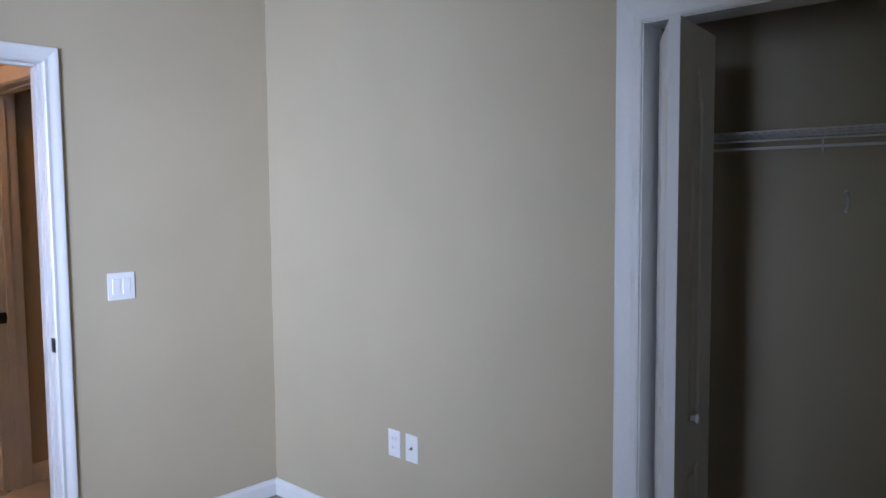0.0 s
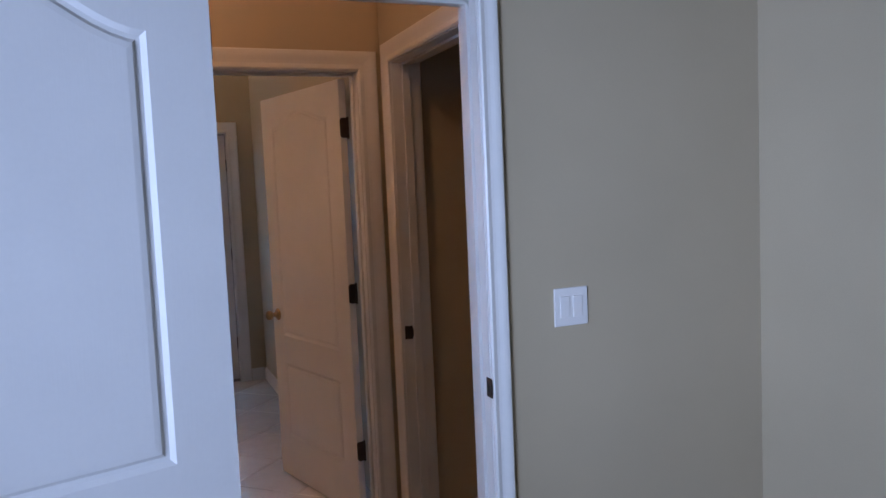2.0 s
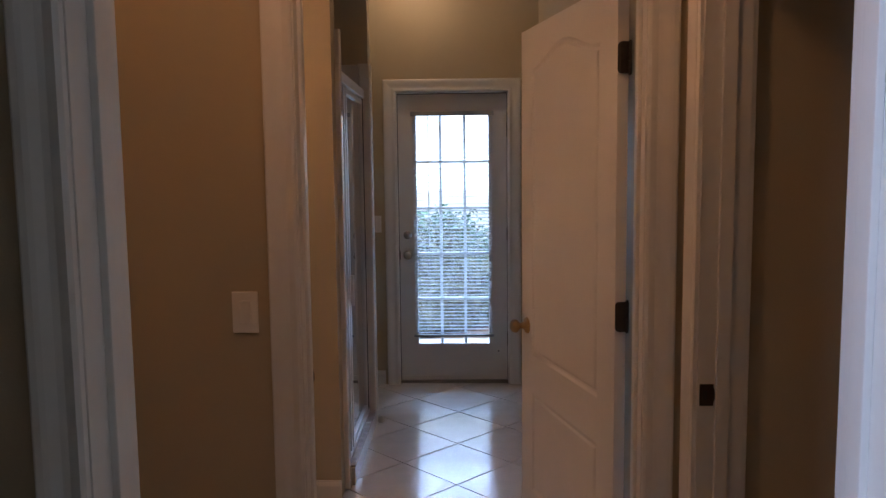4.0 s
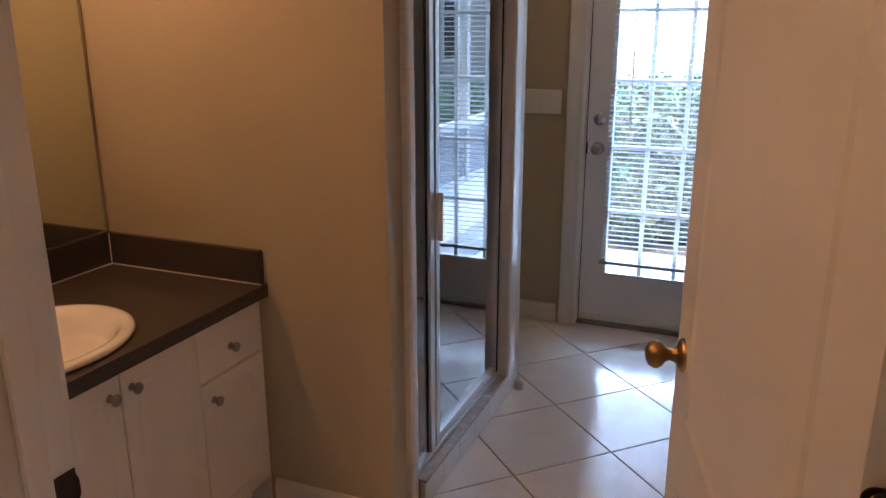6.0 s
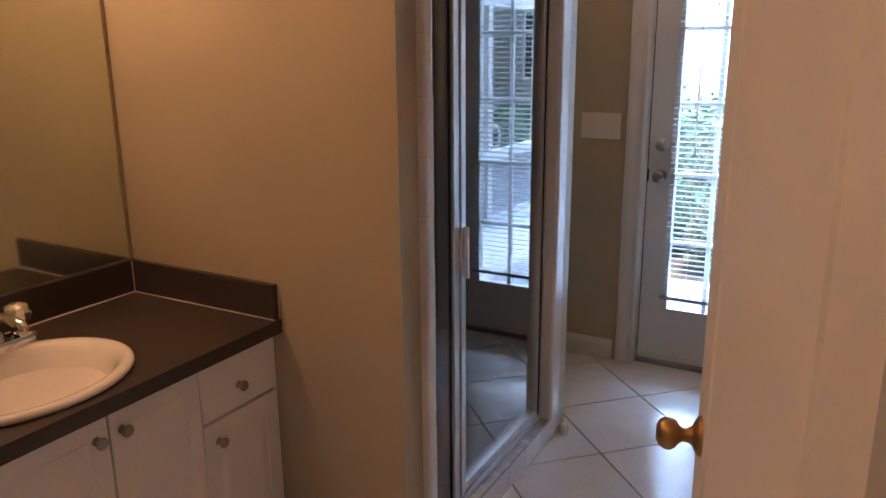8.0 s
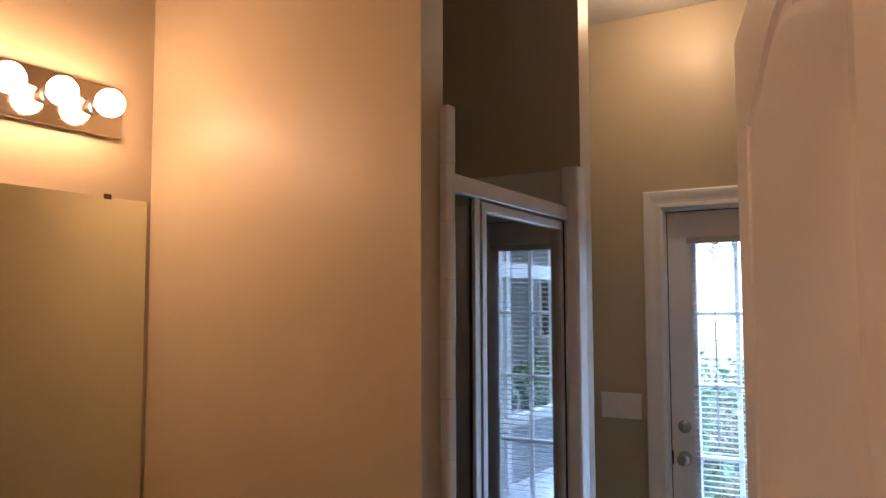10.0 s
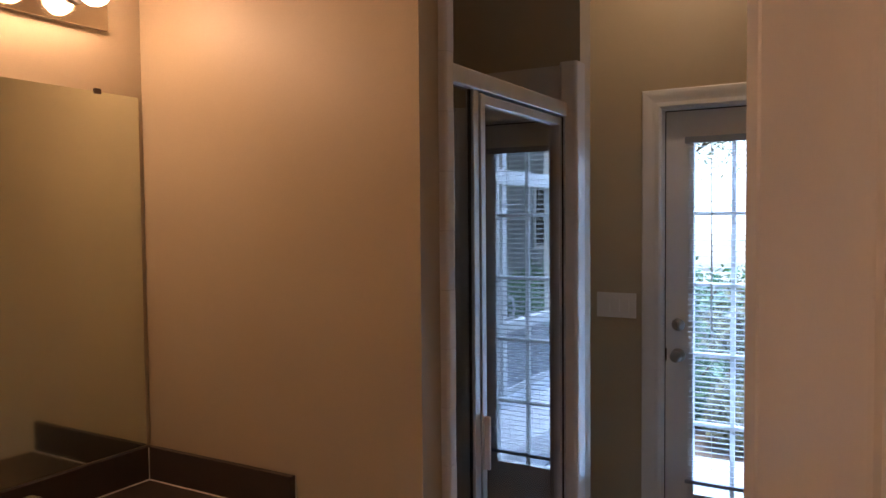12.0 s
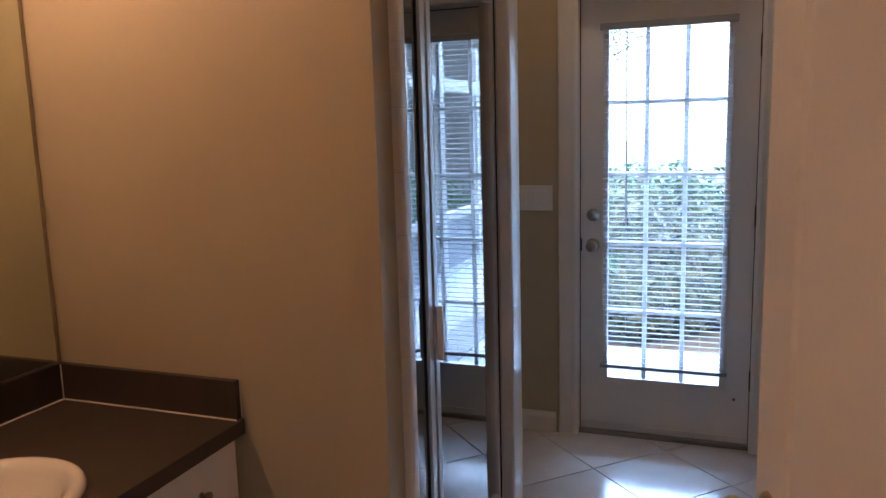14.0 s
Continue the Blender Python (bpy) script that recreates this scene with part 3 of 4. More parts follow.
dome = thing("ceiling_light", "small frosted dome light on the hall ceiling, switched on", "ceiling light", pose(-0.30, -0.85, H))
part("base", lathe([(0, 0), (0.12, 0), (0.125, -0.012), (0.115, -0.025), (0, -0.025)], seg=28), TRIM, dome, smooth=True)
part("dome", lathe([(0.108, -0.026), (0.10, -0.05), (0.075, -0.075), (0.04, -0.09), (0, -0.095)], seg=28), CANLENS, dome, "frosted glass dome", True).visible_shadow = False
can = thing("ceiling_light", "small recessed ceiling light, switched on", "ceiling light", pose(-0.35, 2.78, H))
part("trim_ring", lathe([(0.062, 0.0), (0.085, -0.002), (0.086, -0.006), (0.06, -0.008), (0.06, 0.0)], seg=32), TRIM, can, smooth=True)
part("lens", lathe([(0, -0.0025), (0.06, -0.002)], seg=32), CANLENS, can)

switch_plate("light_switch", 2, 0.118, 0.118, pose(0.773, -1.23, 1.152), "white double rocker light switch on the beige wall")
switch_plate("light_switch", 1, 0.074, 0.118, pose(-0.625, 0.0, 1.115), "white single rocker light switch in the hall")
switch_plate("light_switch", 3, 0.190, 0.118, pose(-0.682, 3.21, 1.152), "white triple rocker light switch beside the garden door")


def outlet(y, z, kind):
    t = thing("wall_outlet", "white " + ("duplex power outlet" if kind else "cable jack plate") + " low on the beige wall", "outlet", pose(1.54, y, z, 0, 0, -90))
    part("plate", box((-0.036, -0.006, -0.059), (0.036, 0, 0.059), 0.0025), PLATE, t)
    if kind:
        for s in (1, -1):
            f = part("socket_face", box((-0.0165, -0.0078, s * 0.02 - 0.014), (0.0165, -0.005, s * 0.02 + 0.014), 0.004), PLATE, t)
            part("slots", add_box(box((-0.008, -0.0083, s * 0.02 - 0.003), (-0.006, -0.0076, s * 0.02 + 0.006)), (0.006, -0.0083, s * 0.02 - 0.003), (0.008, -0.0076, s * 0.02 + 0.006)), SLOT, f)
    else:
        part("jack", lathe([(0.0, 0.012), (0.0035, 0.012), (0.0045, 0.0), (0.009, 0.0), (0.009, -0.004)], pose(0, -0.006, 0, 90), 12), NICKEL, t)


outlet(-2.128, 0.467, True)
outlet(-2.235, 0.467, False)

# ---- shower ----
sh = thing("shower_stall", "white moulded shower surround with a marbled curb", "shower")
# lining panels on three sides, rounded front flanges
for lo, hi in (((-1.600, 1.404, 0.02), (-1.585, 2.356, 2.13)), ((-1.584, 1.404, 0.02), (-0.601, 1.424, 2.13)), ((-1.584, 2.336, 0.02), (-0.601, 2.356, 2.13))):
    part("surround_panel", box(lo, hi, 0.004), FIBRE, sh)
part("pan", box((-1.58, 1.428, 0.0), (-0.665, 2.332, 0.045), 0.01), FIBRE, sh)
def rounded_prism(x0, x1, y0, y1, z0, z1, r, n=4):
    """An upright bar with rounded upright edges."""
    bm = bmesh.new()
    loop = []
    for cx, cy, a in ((x1 - r, y1 - r, 0), (x0 + r, y1 - r, 90), (x0 + r, y0 + r, 180), (x1 - r, y0 + r, 270)):
        loop += [(cx + r * math.cos(radians(a + 90 * k / n)), cy + r * math.sin(radians(a + 90 * k / n))) for k in range(n + 1)]
    lo, hi = [[bm.verts.new((x, y, z)) for x, y in loop] for z in (z0, z1)]
    for k in range(len(loop)):
        j = (k + 1) % len(loop)
        bm.faces.new((lo[k], lo[j], hi[j], hi[k]))
    bm.faces.new(lo[::-1])
    bm.faces.new(hi)
    return bm


def tile_column(x0, x1, y0, y1, z0, z1, label):
    """A column of white bullnose tiles, six inches high, over a thin grout core."""
    core = part("front_flange", rounded_prism(x0 + 0.0015, x1 - 0.0015, y0 + 0.0015, y1 - 0.0015, z0, z1 - 0.002, 0.009), FGROUT, sh, label)
    n = round((z1 - z0) / 0.1545)
    h = (z1 - z0) / n
    one = part("bullnose_tile", rounded_prism(x0, x1, y0, y1, 0.0007, h - 0.0007, 0.010), FIBRE, core, m=pose(0, 0, z0))
    for k in range(1, n):
        again(one, core, pose(0.0005 * ((k * 7) % 3 - 1), 0.0004 * ((k * 5) % 3 - 1), z0 + h * k))


tile_column(-0.602, -0.560, 1.384, 1.428, 0.0, 2.155, "white bullnose tile edge of the shower")
part("front_flange", rounded_prism(-0.600, -0.532, 2.262, 2.358, 0.102, 2.125, 0.014), FIBRE, sh, "rounded glossy white edge post")
core = part("curb_face", box((-0.558, 1.432, 0.0), (-0.544, 2.344, 0.086)), FGROUT, sh, "white tiled curb face")
one = None
for k in range(6):
    m = pose(0, 1.4315 + 0.1523 * k, 0)
    if one is None:
        one = part("curb_tile", box((-0.560, 0.0008, 0.001), (-0.542, 0.1515, 0.088), 0.002), FIBRE, core, m=m)
    else:
        again(one, core, m)
part("curb_top", box((-0.665, 1.4315, 0.0885), (-0.540, 2.345, 0.1015), 0.003), MARBLE, sh, "grey marbled curb top")
sd = thing("shower_door", "aluminium framed glass shower door with a side panel", "shower door")
ZB, ZT, GX = 0.1025, 1.974, -0.590
bm = bmesh.new()
add_box(bm, (GX - 0.018, 1.431, ZB), (GX + 0.018, 2.261, ZB + 0.022), 0.003)
part("bottom_track", bm, ALU, sd)
part("header", box((GX - 0.022, 1.431, ZT - 0.045), (GX + 0.022, 2.261, ZT + 0.005), 0.004), ALU, sd)
part("wall_jamb", box((GX - 0.016, 2.236, ZB + 0.022), (GX + 0.016, 2.261, ZT - 0.045), 0.003), ALU, sd)
part("fixed_post", box((GX - 0.016, 1.558, ZB + 0.022), (GX + 0.016, 1.590, ZT - 0.045), 0.003), ALU, sd)
part("fixed_glass", box((GX - 0.003, 1.432, ZB + 0.022), (GX + 0.003, 1.552, ZT - 0.045)), SGLASS, sd).visible_shadow = False
part("gasket", add_box(box((GX - 0.004, 1.5525, ZB + 0.0225), (GX + 0.0065, 1.5575, ZT - 0.0455)), (GX + 0.002, 2.2297, ZB + 0.03), (GX + 0.0175, 2.2355, ZT - 0.05)), GASKET, sd)
dl = part("door_leaf", add_box(add_box(add_box(box((GX - 0.012, 1.594, ZB + 0.028), (GX + 0.020, 1.622, ZT - 0.052), 0.003), (GX - 0.012, 2.206, ZB + 0.028), (GX + 0.014, 2.229, ZT - 0.052), 0.003), (GX - 0.012, 1.622, ZB + 0.028), (GX + 0.014, 2.206, ZB + 0.056), 0.003), (GX - 0.012, 1.622, ZT - 0.080), (GX + 0.014, 2.206, ZT - 0.052), 0.003), ALU, sd)
part("pane", box((GX - 0.003, 1.620, ZB + 0.05), (GX + 0.003, 2.208, ZT - 0.075)), SGLASS, dl).visible_shadow = False
part("pull_handle", box((GX + 0.020, 1.601, 0.85), (GX + 0.038, 1.611, 1.005), 0.004), PLATE, dl, "short upright pull handle")
corner = thing("trim_plug", "small white foot where the shower post meets the floor", "trim")
part("foot", lathe([(0, 0.045), (0.012, 0.043), (0.017, 0.03), (0.019, 0.008), (0.019, 0.0)], pose(-0.520, 2.372, 0), 14), FIBRE, corner, smooth=True)

# ---- garden door ----
GD = pose(-0.465, 3.268, 0)
frame2 = doorway("door_4", -0.470, 0.302, 2.06, pose(0, 3.21, 0), 0.15, "white moulded frame of the garden door", stop=False, both=False)
part("threshold", box((-0.47, 0.03, 0.0), (0.302, 0.17, 0.018), 0.003), NICKEL, frame2, "worn metal threshold")
gd = thing("garden_door", "white half-open-blind glazed garden door, closed", "door", GD)
gx0, gx1, gz0, gz1, T = 0.125, 0.637, 0.282, 1.908, 0.044
part("slab", add_box(add_box(add_box(box((0, 0, 0.018), (gx0, T, 2.052)), (gx1, 0, 0.018), (0.763, T, 2.052)), (gx0, 0, 0.018), (gx1, T, gz0)), (gx0, 0, gz1), (gx1, T, 2.052)), TRIM, gd)
bm = bmesh.new()
for a, b in (((gx0 - 0.022, -0.009, gz0 - 0.022), (gx0 + 0.004, 0.004, gz1 + 0.022)), ((gx1 - 0.004, -0.009, gz0 - 0.022), (gx1 + 0.022, 0.004, gz1 + 0.022)), ((gx0 + 0.0045, -0.009, gz0 - 0.022), (gx1 - 0.0045, 0.004, gz0 + 0.004)), ((gx0 + 0.0045, -0.009, gz1 - 0.004), (gx1 - 0.0045, 0.004, gz1 + 0.022))):
    add_box(bm, a, b, 0.003)
part("glazing_frame", bm, TRIM, gd)
gw, gh = (gx1 - gx0) / 3, (gz1 - gz0) / 5
pane = None
for i in range(3):
    for j in range(5):
        m = pose(gx0 + gw * (i + 0.5), 0.026, gz0 + gh * (j + 0.5))
        if pane is None:
            pane = part("pane", box((-gw / 2 + 0.001, -0.002, -gh / 2 + 0.001), (gw / 2 - 0.001, 0.002, gh / 2 - 0.001)), GLASS, gd, m=m)
            q = pane
        else:
            q = again(pane, gd, m)
        q.visible_shadow = False
for i in (1, 2):
    part("muntin", box((gx0 + gw * i - 0.010, 0.012, gz0), (gx0 + gw * i + 0.010, 0.036, gz1), 0.003), TRIM, gd)
for j in range(1, 5):
    part("muntin", box((gx0, 0.0125, gz0 + gh * j - 0.010), (gx1, 0.0355, gz0 + gh * j + 0.010), 0.003), TRIM, gd)
knob(gd, pose(0.058, 0, 0.925, 90), NICKEL)
db = part("deadbolt", lathe([(0, 0.022), (0.012, 0.022), (0.014, 0.018), (0.027, 0.012), (0.030, 0.005), (0.030, 0)], pose(0.058, 0, 1.068, 90)), NICKEL, gd, "satin nickel deadbolt", True)
part("thumb_turn", box((0.054, -0.036, 1.052), (0.062, -0.020, 1.084), 0.002), NICKEL, db)
part("latch_plate", box((-0.002, -0.002, 0.895), (0.006, 0.003, 0.955), 0.001), BRONZE, gd)
for z in (0.32, 1.07, 1.80):
    hinge(gd, z, 0.766, -0.004, 0)
# added black strips stand in for the dark gap and stop sky leaks
part("weatherstrip", add_box(add_box(box((-0.0045, 0.002, 0.018), (-0.0005, 0.030, 2.056)), (0.7635, 0.010, 0.018), (0.7665, 0.030, 2.056)), (0.0, 0.002, 2.053), (0.763, 0.030, 2.0575)), GASKET, gd, "black strip filling the gap round the door")
part("bumper", lathe([(0, 0.006), (0.004, 0.0055), (0.006, 0.003), (0.006, 0)], pose(0.700, 0, 0.225, 90), 12), BRONZE, gd, "tiny dark rubber bumper", True)
part("door_sweep", box((0.0, -0.006, 0.018), (0.763, 0.0, 0.05), 0.002), TRIM, gd)

bl = thing("window_blind", "white aluminium mini blind hanging inside the door glass, slats open", "blind", pose(-0.465, 3.252, 0))
part("headrail", box((gx0 - 0.035, -0.014, 1.902), (gx1 + 0.035, 0.010, 1.932), 0.003), RAIL, bl, "grey blind headrail")
part("bottom_rail", box((gx0 - 0.030, -0.012, 0.335), (gx1 + 0.030, 0.006, 0.352), 0.004), RAIL, bl, "grey bottom rail", m=pose(0, 0, 0))
bm = bmesh.new()
for k in range(5):
    y, z = -0.0125 + 0.00625 * k, 0.0025 * (1 - ((k - 2) / 2) ** 2)
    bm.verts.new((gx0 - 0.020, y, z))
    bm.verts.new((gx1 + 0.020, y, z))
bm.verts.ensure_lookup_table()
for k in range(4):
    bm.faces.new([bm.verts[i] for i in (2 * k, 2 * k + 1, 2 * k + 3, 2 * k + 2)])
slat = None
for k in range(62):
    z = 0.367 + k * 0.0249
    m = pose(0, -0.002, z, -22 if z < 1.26 else -2 if z > 1.65 else -9, 0, 0)
    if slat is None:
        slat = part("slat", bm, BLIND, bl, m=m)
    else:
        again(slat, bl, m)
for x in (gx0 + 0.09, (gx0 + gx1) / 2, gx1 - 0.09):
    part("ladder_cord", add_tube(bmesh.new(), [(x, -0.014, 0.35), (x, -0.014, 1.905)], 0.0008, 4), BLIND, bl)
part("tilt_wand", add_tube(bmesh.new(), [(gx0 + 0.085, -0.022, 1.90), (gx0 + 0.088, -0.024, 1.02)], 0.0028, 6), BLIND, bl)

# ---- bedroom closet ----
doorway("door_5", 3.29, 4.98, 2.062, pose(1.54, 0, 0, 0, 0, -90), 0.12, "white moulded frame of the bedroom closet", stop=False, both=False)
bf = thing("bifold_door", "folded white panelled bifold closet door, standing open", "closet door", pose(1.60, -3.312, 0.012))
part("fold", panel_leaf(0.34, 2.0, 0.032), DOOR, bf, m=pose(0, 0, 0, 0, 0, 212))
fold = part("fold", panel_leaf(0.34, 2.0, 0.032), DOOR, bf, m=pose(-0.292, -0.212, 0, 0, 0, 8.4))
part("knob", lathe([(0, 0.026), (0.010, 0.025), (0.015, 0.020), (0.013, 0.014), (0.007, 0.010), (0.008, 0)], pose(0.15, 0, 0.86, 90), 16), TRIM, fold, "small round white knob", True)
rack = thing("closet_shelf", "white wire closet shelf with a hanging rod", "shelf", pose(0, 0, 0))
bm = bmesh.new()
for x, z in ((1.93, 1.735), (1.93, 1.705), (2.05, 1.735), (2.17, 1.735), (2.225, 1.735)):
    add_tube(bm, [(x, -5.38, z), (x, -1.36, z)], 0.0035, 6)
for k in range(130):
    y = -5.36 + 0.030 * k
    add_tube(bm, [(1.93, y, 1.705), (1.93, y, 1.7375), (2.228, y, 1.7375)], 0.0016, 4)
part("wire_deck", bm, WIRE, rack)
part("hanging_rod", add_tube(bmesh.new(), [(1.945, -5.38, 1.680), (1.945, -1.36, 1.680)], 0.005, 10), WIRE, rack)
for y in (-4.5, -3.70, -2.6):
    part("rod_clip", add_tube(bmesh.new(), [(1.94, y, 1.705), (1.94, y, 1.665), (1.952, y, 1.66)], 0.003, 6), WIRE, rack)
    part("hook", add_tube(bmesh.new(), [(2.20, y, 1.535), (2.222, y, 1.52), (2.226, y, 1.50), (2.224, y, 1.472), (2.205, y, 1.466)], 0.006, 8), WIRE, rack)

# bedroom window, behind and beside the walk
w1 = thing("window_1", "white framed bedroom window", "window", kind="structure")
bm = bmesh.new()
for a, b in (((-2.79, -4.5, 0.85), (-2.70, -4.45, 2.2)), ((-2.79, -2.95, 0.85), (-2.70, -2.9, 2.2)), ((-2.79, -4.45, 0.85), (-2.70, -2.95, 0.90)), ((-2.79, -4.45, 2.15), (-2.70, -2.95, 2.2)), ((-2.77, -4.45, 1.50), (-2.72, -2.95, 1.54))):
    add_box(bm, a, b, 0.004)
part("window_frame", bm, TRIM, w1)
part("pane", box((-2.752, -4.45, 0.90), (-2.748, -2.95, 2.15)), GLASS, w1).visible_shadow = False

# ---- garden ----
tagged(part("ground", box((-400, -400, -0.6), (400, 400, -0.16)), LAWN), "mown green lawn", "lawn", kind="structure")
tagged(part("patio", add_box(box((-3.2, 3.40, -0.3), (0.45, 4.85, -0.03), 0.01), (0.453, 3.40, -0.3), (1.42, 9.2, -0.03), 0.01), PATIO), "pale concrete patio", "patio", kind="structure")


def bush(m, r, h, n, seed, leaves):
    rnd = random.Random(seed)
    t = thing("bush", "leafy green garden shrub in a mulched bed" if leaves is LEAF else "dry brownish shrub with thin arching leaves", "bush", m, "garden shrubs")
    bm = bmesh.new()
    for k in range(7):
        a = rnd.uniform(0, 6.28)
        add_tube(bm, [(0, 0, 0), (0.4 * r * math.cos(a), 0.4 * r * math.sin(a), h * 0.5), (0.75 * r * math.cos(a), 0.75 * r * math.sin(a), h * 0.85)], 0.012, 5)
    part("stems", bm, BARK, t)
    vs, fs = [], []
    for k in range(n):
        a, u, q = rnd.uniform(0, 6.28), rnd.uniform(-0.9, 1), rnd.random() ** 0.45
        lump = 1 + 0.25 * math.sin(3 * a + seed) + 0.15 * math.sin(5 * u * 3 + seed)
        c = Vector((r * q * lump * math.sqrt(1 - u * u) * math.cos(a), r * q * lump * math.sqrt(1 - u * u) * math.sin(a), h * 0.52 + h * 0.48 * u * q * lump))
        e = Euler((rnd.uniform(-1, 1), rnd.uniform(-1, 1), rnd.uniform(0, 6.28))).to_matrix()
        s = rnd.uniform(0.035, 0.075)
        b0 = len(vs)
        for p in ((-1, 0, 0), (0, -0.4, 0.12), (1.1, 0, -0.1), (0, 0.4, 0.12)):
            vs.append(c + e @ Vector(p) * s)
        fs += [(b0, b0 + 1, b0 + 2), (b0, b0 + 2, b0 + 3)]
    me = bpy.data.meshes.new("foliage")
    me.from_pydata(vs, [], fs)
    me.materials.append(leaves)
    ob = new("foliage", me)
    ob.parent = t
    tagged(ob, kind="stuff")


tagged(part("planting_bed", box((-3.2, 4.87, -0.2), (0.44, 9.5, -0.10), 0.02), MULCH), "brown mulched planting bed", "bed", kind="structure")
for k, (x, y, r, h) in enumerate(((-2.5, 6.9, 0.75, 1.22), (-1.45, 7.1, 0.7, 1.18), (-0.45, 6.9, 0.7, 1.05), (-0.15, 8.0, 0.5, 1.1), (-3.4, 7.6, 0.9, 1.35), (-0.9, 8.4, 0.8, 1.15), (3.0, 9.7, 0.6, 0.72), (3.3, 11.2, 0.7, 0.85), (-1.05, 5.75, 0.42, 0.62), (-0.38, 5.5, 0.36, 0.50), (0.12, 5.85, 0.32, 0.66), (-1.75, 5.6, 0.45, 0.6))):
    bush(pose(x, y, -0.12), r, h, 2600, 11 + k, DRYLEAF if k in (2, 9, 10) else LEAF)


def tree(m, h, seed):
    rnd = random.Random(seed)
    t = thing("tree", "leafy garden tree beyond the shrubs", "tree", m, "garden trees")
    bm = bmesh.new()
    add_tube(bm, [(0, 0, 0), (0.05, 0, h * 0.25), (0, 0.06, h * 0.5), (0.05, 0, h * 0.85)], 0.11, 8)
    tips = []
    for k in range(9):
        a, z = rnd.uniform(0, 6.28), h * rnd.uniform(0.35, 0.75)
        e = Vector((math.cos(a) * h * 0.25, math.sin(a) * h * 0.25, z + h * 0.16))
        add_tube(bm, [(0.03, 0.02, z), e * 0.55 + Vector((0, 0, z * 0.45)), e], 0.035, 6)
        tips.append(e)
    part("trunk", bm, BARK, t)
    vs, fs = [], []
    for k in range(5000):
        c = tips[k % 9] + Vector((rnd.gauss(0, 0.75), rnd.gauss(0, 0.75), rnd.gauss(0, 0.6)))
        e = Euler((rnd.uniform(-1, 1), rnd.uniform(-1, 1), rnd.uniform(0, 6.28))).to_matrix()
        s = rnd.uniform(0.05, 0.10)
        b0 = len(vs)
        for p in ((-1, 0, 0), (0, -0.4, 0.12), (1.1, 0, -0.1), (0, 0.4, 0.12)):
            vs.append(c + e @ Vector(p) * s)
        fs += [(b0, b0 + 1, b0 + 2), (b0, b0 + 2, b0 + 3)]
    me = bpy.data.meshes.new("crown")
    me.from_pydata(vs, [], fs)
    me.materials.append(TREELEAF)
    ob = new("crown", me)
    ob.parent = t
    tagged(ob, kind="stuff")


tree(pose(-5.4, 24.0, -0.16), 7.4, 5)
tree(pose(5.4, 25.0, -0.16), 6.9, 8)
tagged(part("road", box((-80, 17.0, -0.3), (80, 74.8, -0.13), 0.01), ROAD), "sunlit pale concrete road beyond the garden", "road", kind="structure")

tagged(part("backdrop", box((-90, 75, -2), (90, 75.5, 45)), SKYGLOW), "bright hazy sky beyond the garden", "sky", kind="structure")


def screen_wall():
    """White framed porch screen wall with solid lower panels and a door pull."""
    x = 1.345
    ys = [3.60, 4.66, 5.745, 6.90, 8.05, 9.15]
    t = thing("porch_screen", "white framed porch enclosure with grey lower panels", "porch screen")
    for y in ys:
        part("post", box((x - 0.045, y - 0.045, -0.03), (x + 0.045, y + 0.045, 2.35), 0.006), WHITE, t)
    for y0, y1 in zip(ys, ys[1:]):
        part("top_beam", box((x - 0.05, y0 + 0.0455, 1.86), (x + 0.05, y1 - 0.0455, 1.99), 0.006), WHITE, t)
        part("chair_rail", box((x - 0.05, y0 + 0.0455, 0.54), (x + 0.03, y1 - 0.0455, 0.63), 0.006), WHITE, t)
        part("bottom_rail", box((x - 0.035, y0 + 0.0455, -0.03), (x + 0.035, y1 - 0.0455, 0.03), 0.004), WHITE, t)
        part("kick_panel", box((x - 0.012, y0 + 0.0455, 0.0305), (x + 0.012, y1 - 0.0455, 0.5395)), KICK, t)
    part("pull_handle", add_tube(bmesh.new(), [(x - 0.045, 5.77, 0.67), (x - 0.10, 5.79, 0.69), (x - 0.11, 5.80, 0.77), (x - 0.10, 5.79, 0.85), (x - 0.045, 5.77, 0.87)], 0.012, 8), WHITE, t)


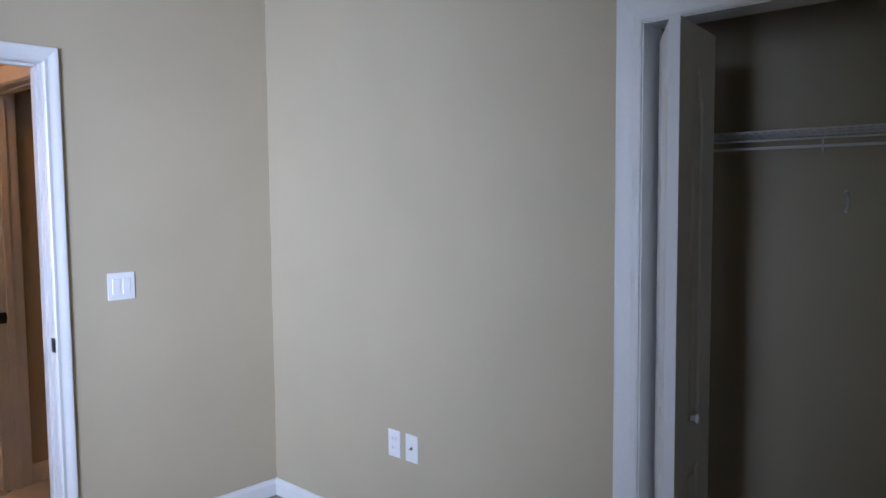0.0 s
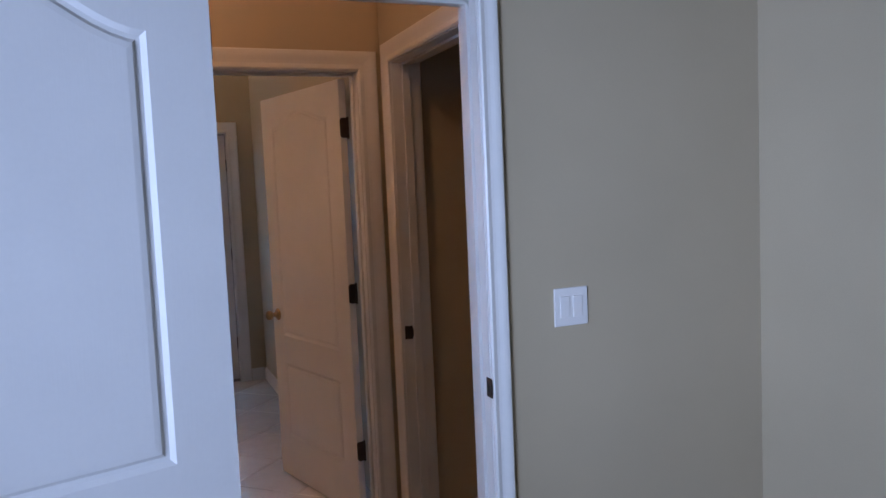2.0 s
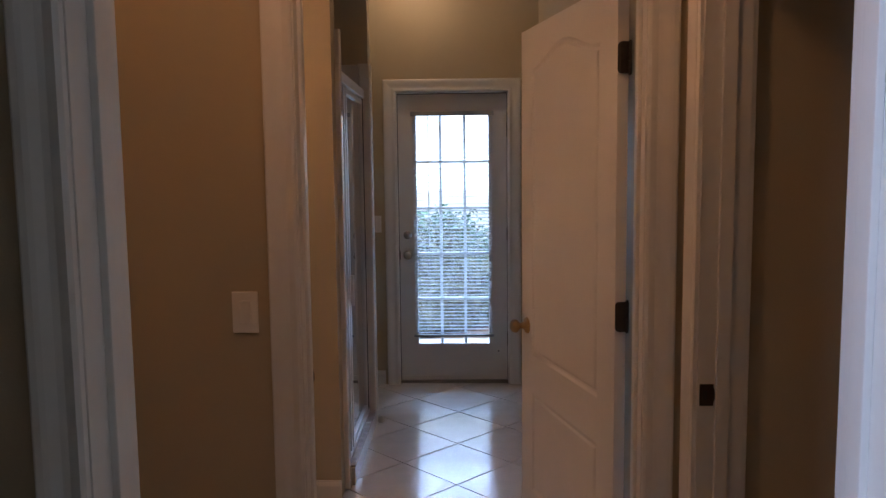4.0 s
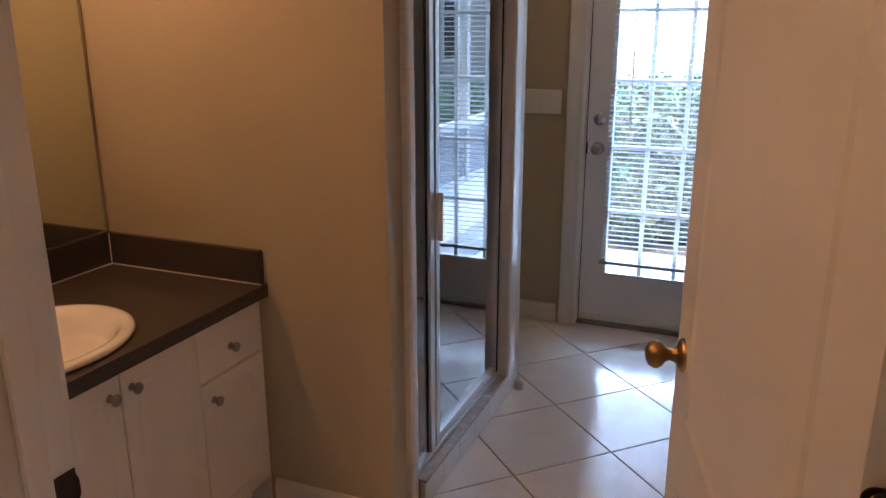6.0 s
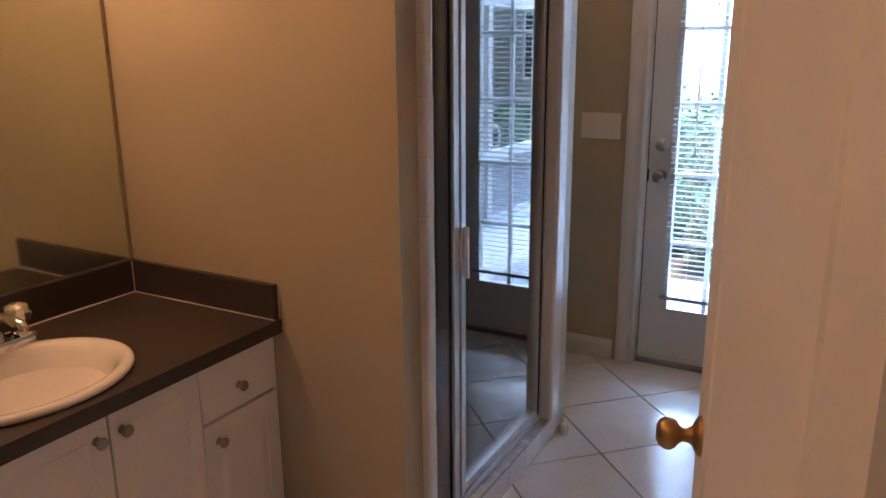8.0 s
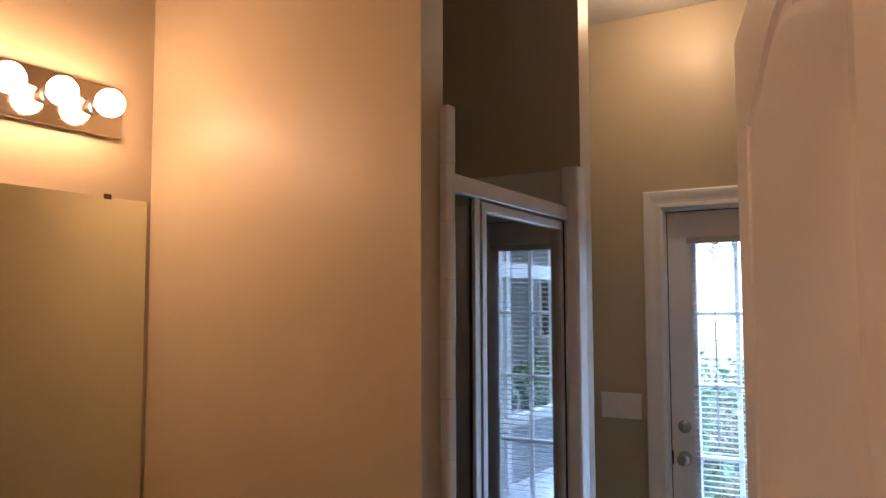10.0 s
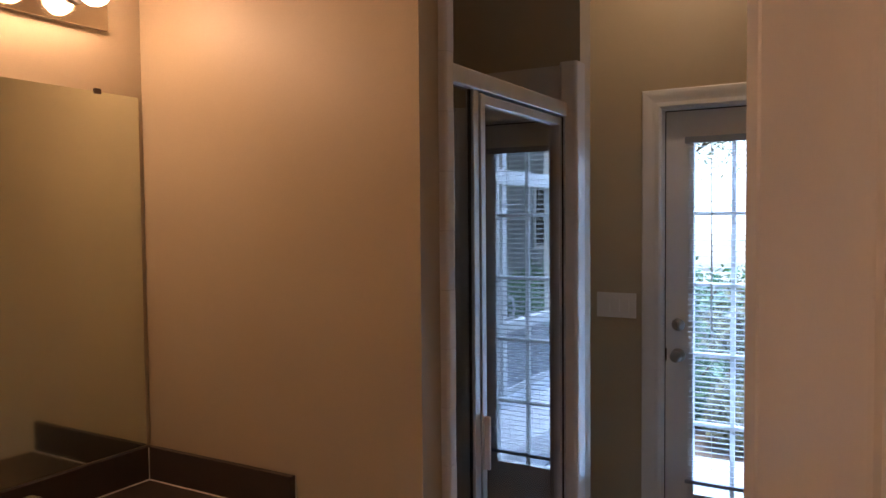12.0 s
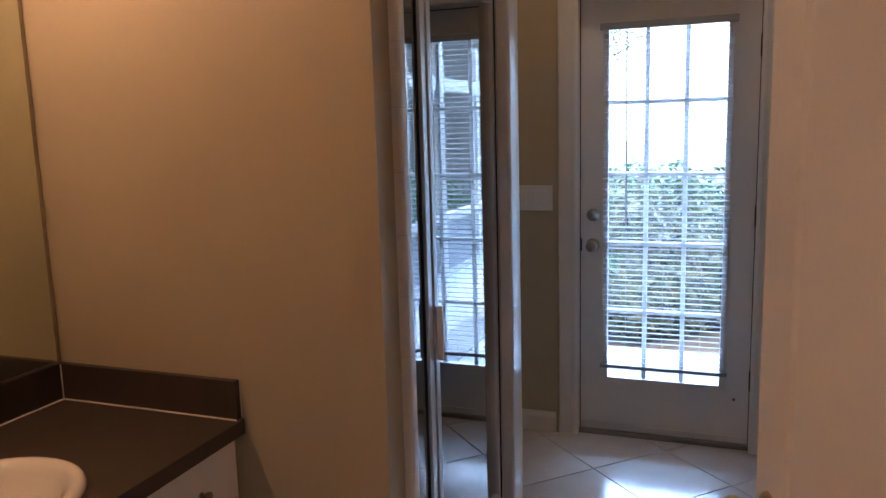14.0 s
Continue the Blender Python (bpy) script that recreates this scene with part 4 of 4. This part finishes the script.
screen_wall()
# thin strip that makes this part of the patio floor darker
dark_strip = thing("outdoor_mat", "thin blue-grey strip lying on the patio", "mat")
part("weave", box((0.27, 3.62, -0.0295), (0.57, 5.35, -0.018), 0.004), KICK, dark_strip)
house = thing("neighbour_house", "blue-grey lap-sided house wall beyond the porch", "house")
part("wall", box((4.65, 1.0, -0.2), (4.9, 24.0, 4.2)), SIDING, house)
board = None
for k in range(29):
    m = pose(4.645, 12.5, 0.0 + 0.145 * k, 0, -4, 0)
    if board is None:
        board = part("siding_board", box((-0.008, -11.5, -0.072), (0.004, 11.5, 0.072), 0.002), SIDING, house, m=m)
    else:
        again(board, house, m)
hw = part("window", add_box(add_box(add_box(box((4.60, 14.1, 0.9), (4.634, 14.2, 2.3), 0.004), (4.60, 15.5, 0.9), (4.634, 15.6, 2.3), 0.004), (4.60, 14.2, 0.9), (4.634, 15.5, 0.98), 0.004), (4.60, 14.2, 2.22), (4.634, 15.5, 2.3), 0.004), WHITE, house)
part("pane", box((4.615, 14.2, 0.98), (4.62, 15.5, 2.22)), SLOT, hw)
part("roof", add_box(bmesh.new(), (4.3, 0.6, 4.2), (9.0, 24.4, 4.4)), STUCCO, house)

# ---- floor tiles ----
tw, gap = 0.40, 0.005
bm = box((-tw / 2 + gap / 2, -tw / 2 + gap / 2, -0.006), (tw / 2 - gap / 2, tw / 2 - gap / 2, 0.0))
bmesh.ops.bevel(bm, geom=[e for e in bm.edges if all(v.co.z > -0.001 for v in e.verts)], offset=0.0015, segments=1, affect="EDGES")
first = None
ex, ey = Vector((1, 1)) / math.sqrt(2), Vector((-1, 1)) / math.sqrt(2)
org = Vector((-0.052, 2.004))
whole = bm.copy()
for i in range(-14, 15):
    for j in range(-14, 15):
        c = org + ex * tw * (i + 0.5) + ey * tw * (j + 0.5)
        lo, hi = (-1.70, 0.60) if c.y > -0.02 else (-1.30, 1.38)
        if lo - 0.27 < c.x < hi + 0.27 and -1.45 < c.y < 3.50:
            m = pose(c.x, c.y, 0, 0, 0, 45)
            if c.y > 3.05 or c.y < -0.80 or c.x < lo + 0.29 or c.x > hi - 0.29:
                # tiles cut to the line of the walls and door sills
                cut = whole.copy()
                inv = m.inverted()
                for p, no in (((0, 3.235, 0), (0, 1, 0)), ((0, -1.168, 0), (0, -1, 0)), ((hi, 0, 0), (1, 0, 0)), ((lo, 0, 0), (-1, 0, 0))):
                    bmesh.ops.bisect_plane(cut, geom=cut.verts[:] + cut.edges[:] + cut.faces[:], plane_co=inv @ Vector(p), plane_no=inv.to_3x3() @ Vector(no), clear_outer=True)
                if cut.faces:
                    part("tile", cut, TILE, floor, m=m)
            elif first is None:
                first = part("tile", bm, TILE, floor, m=m)
            else:
                again(first, floor, m)
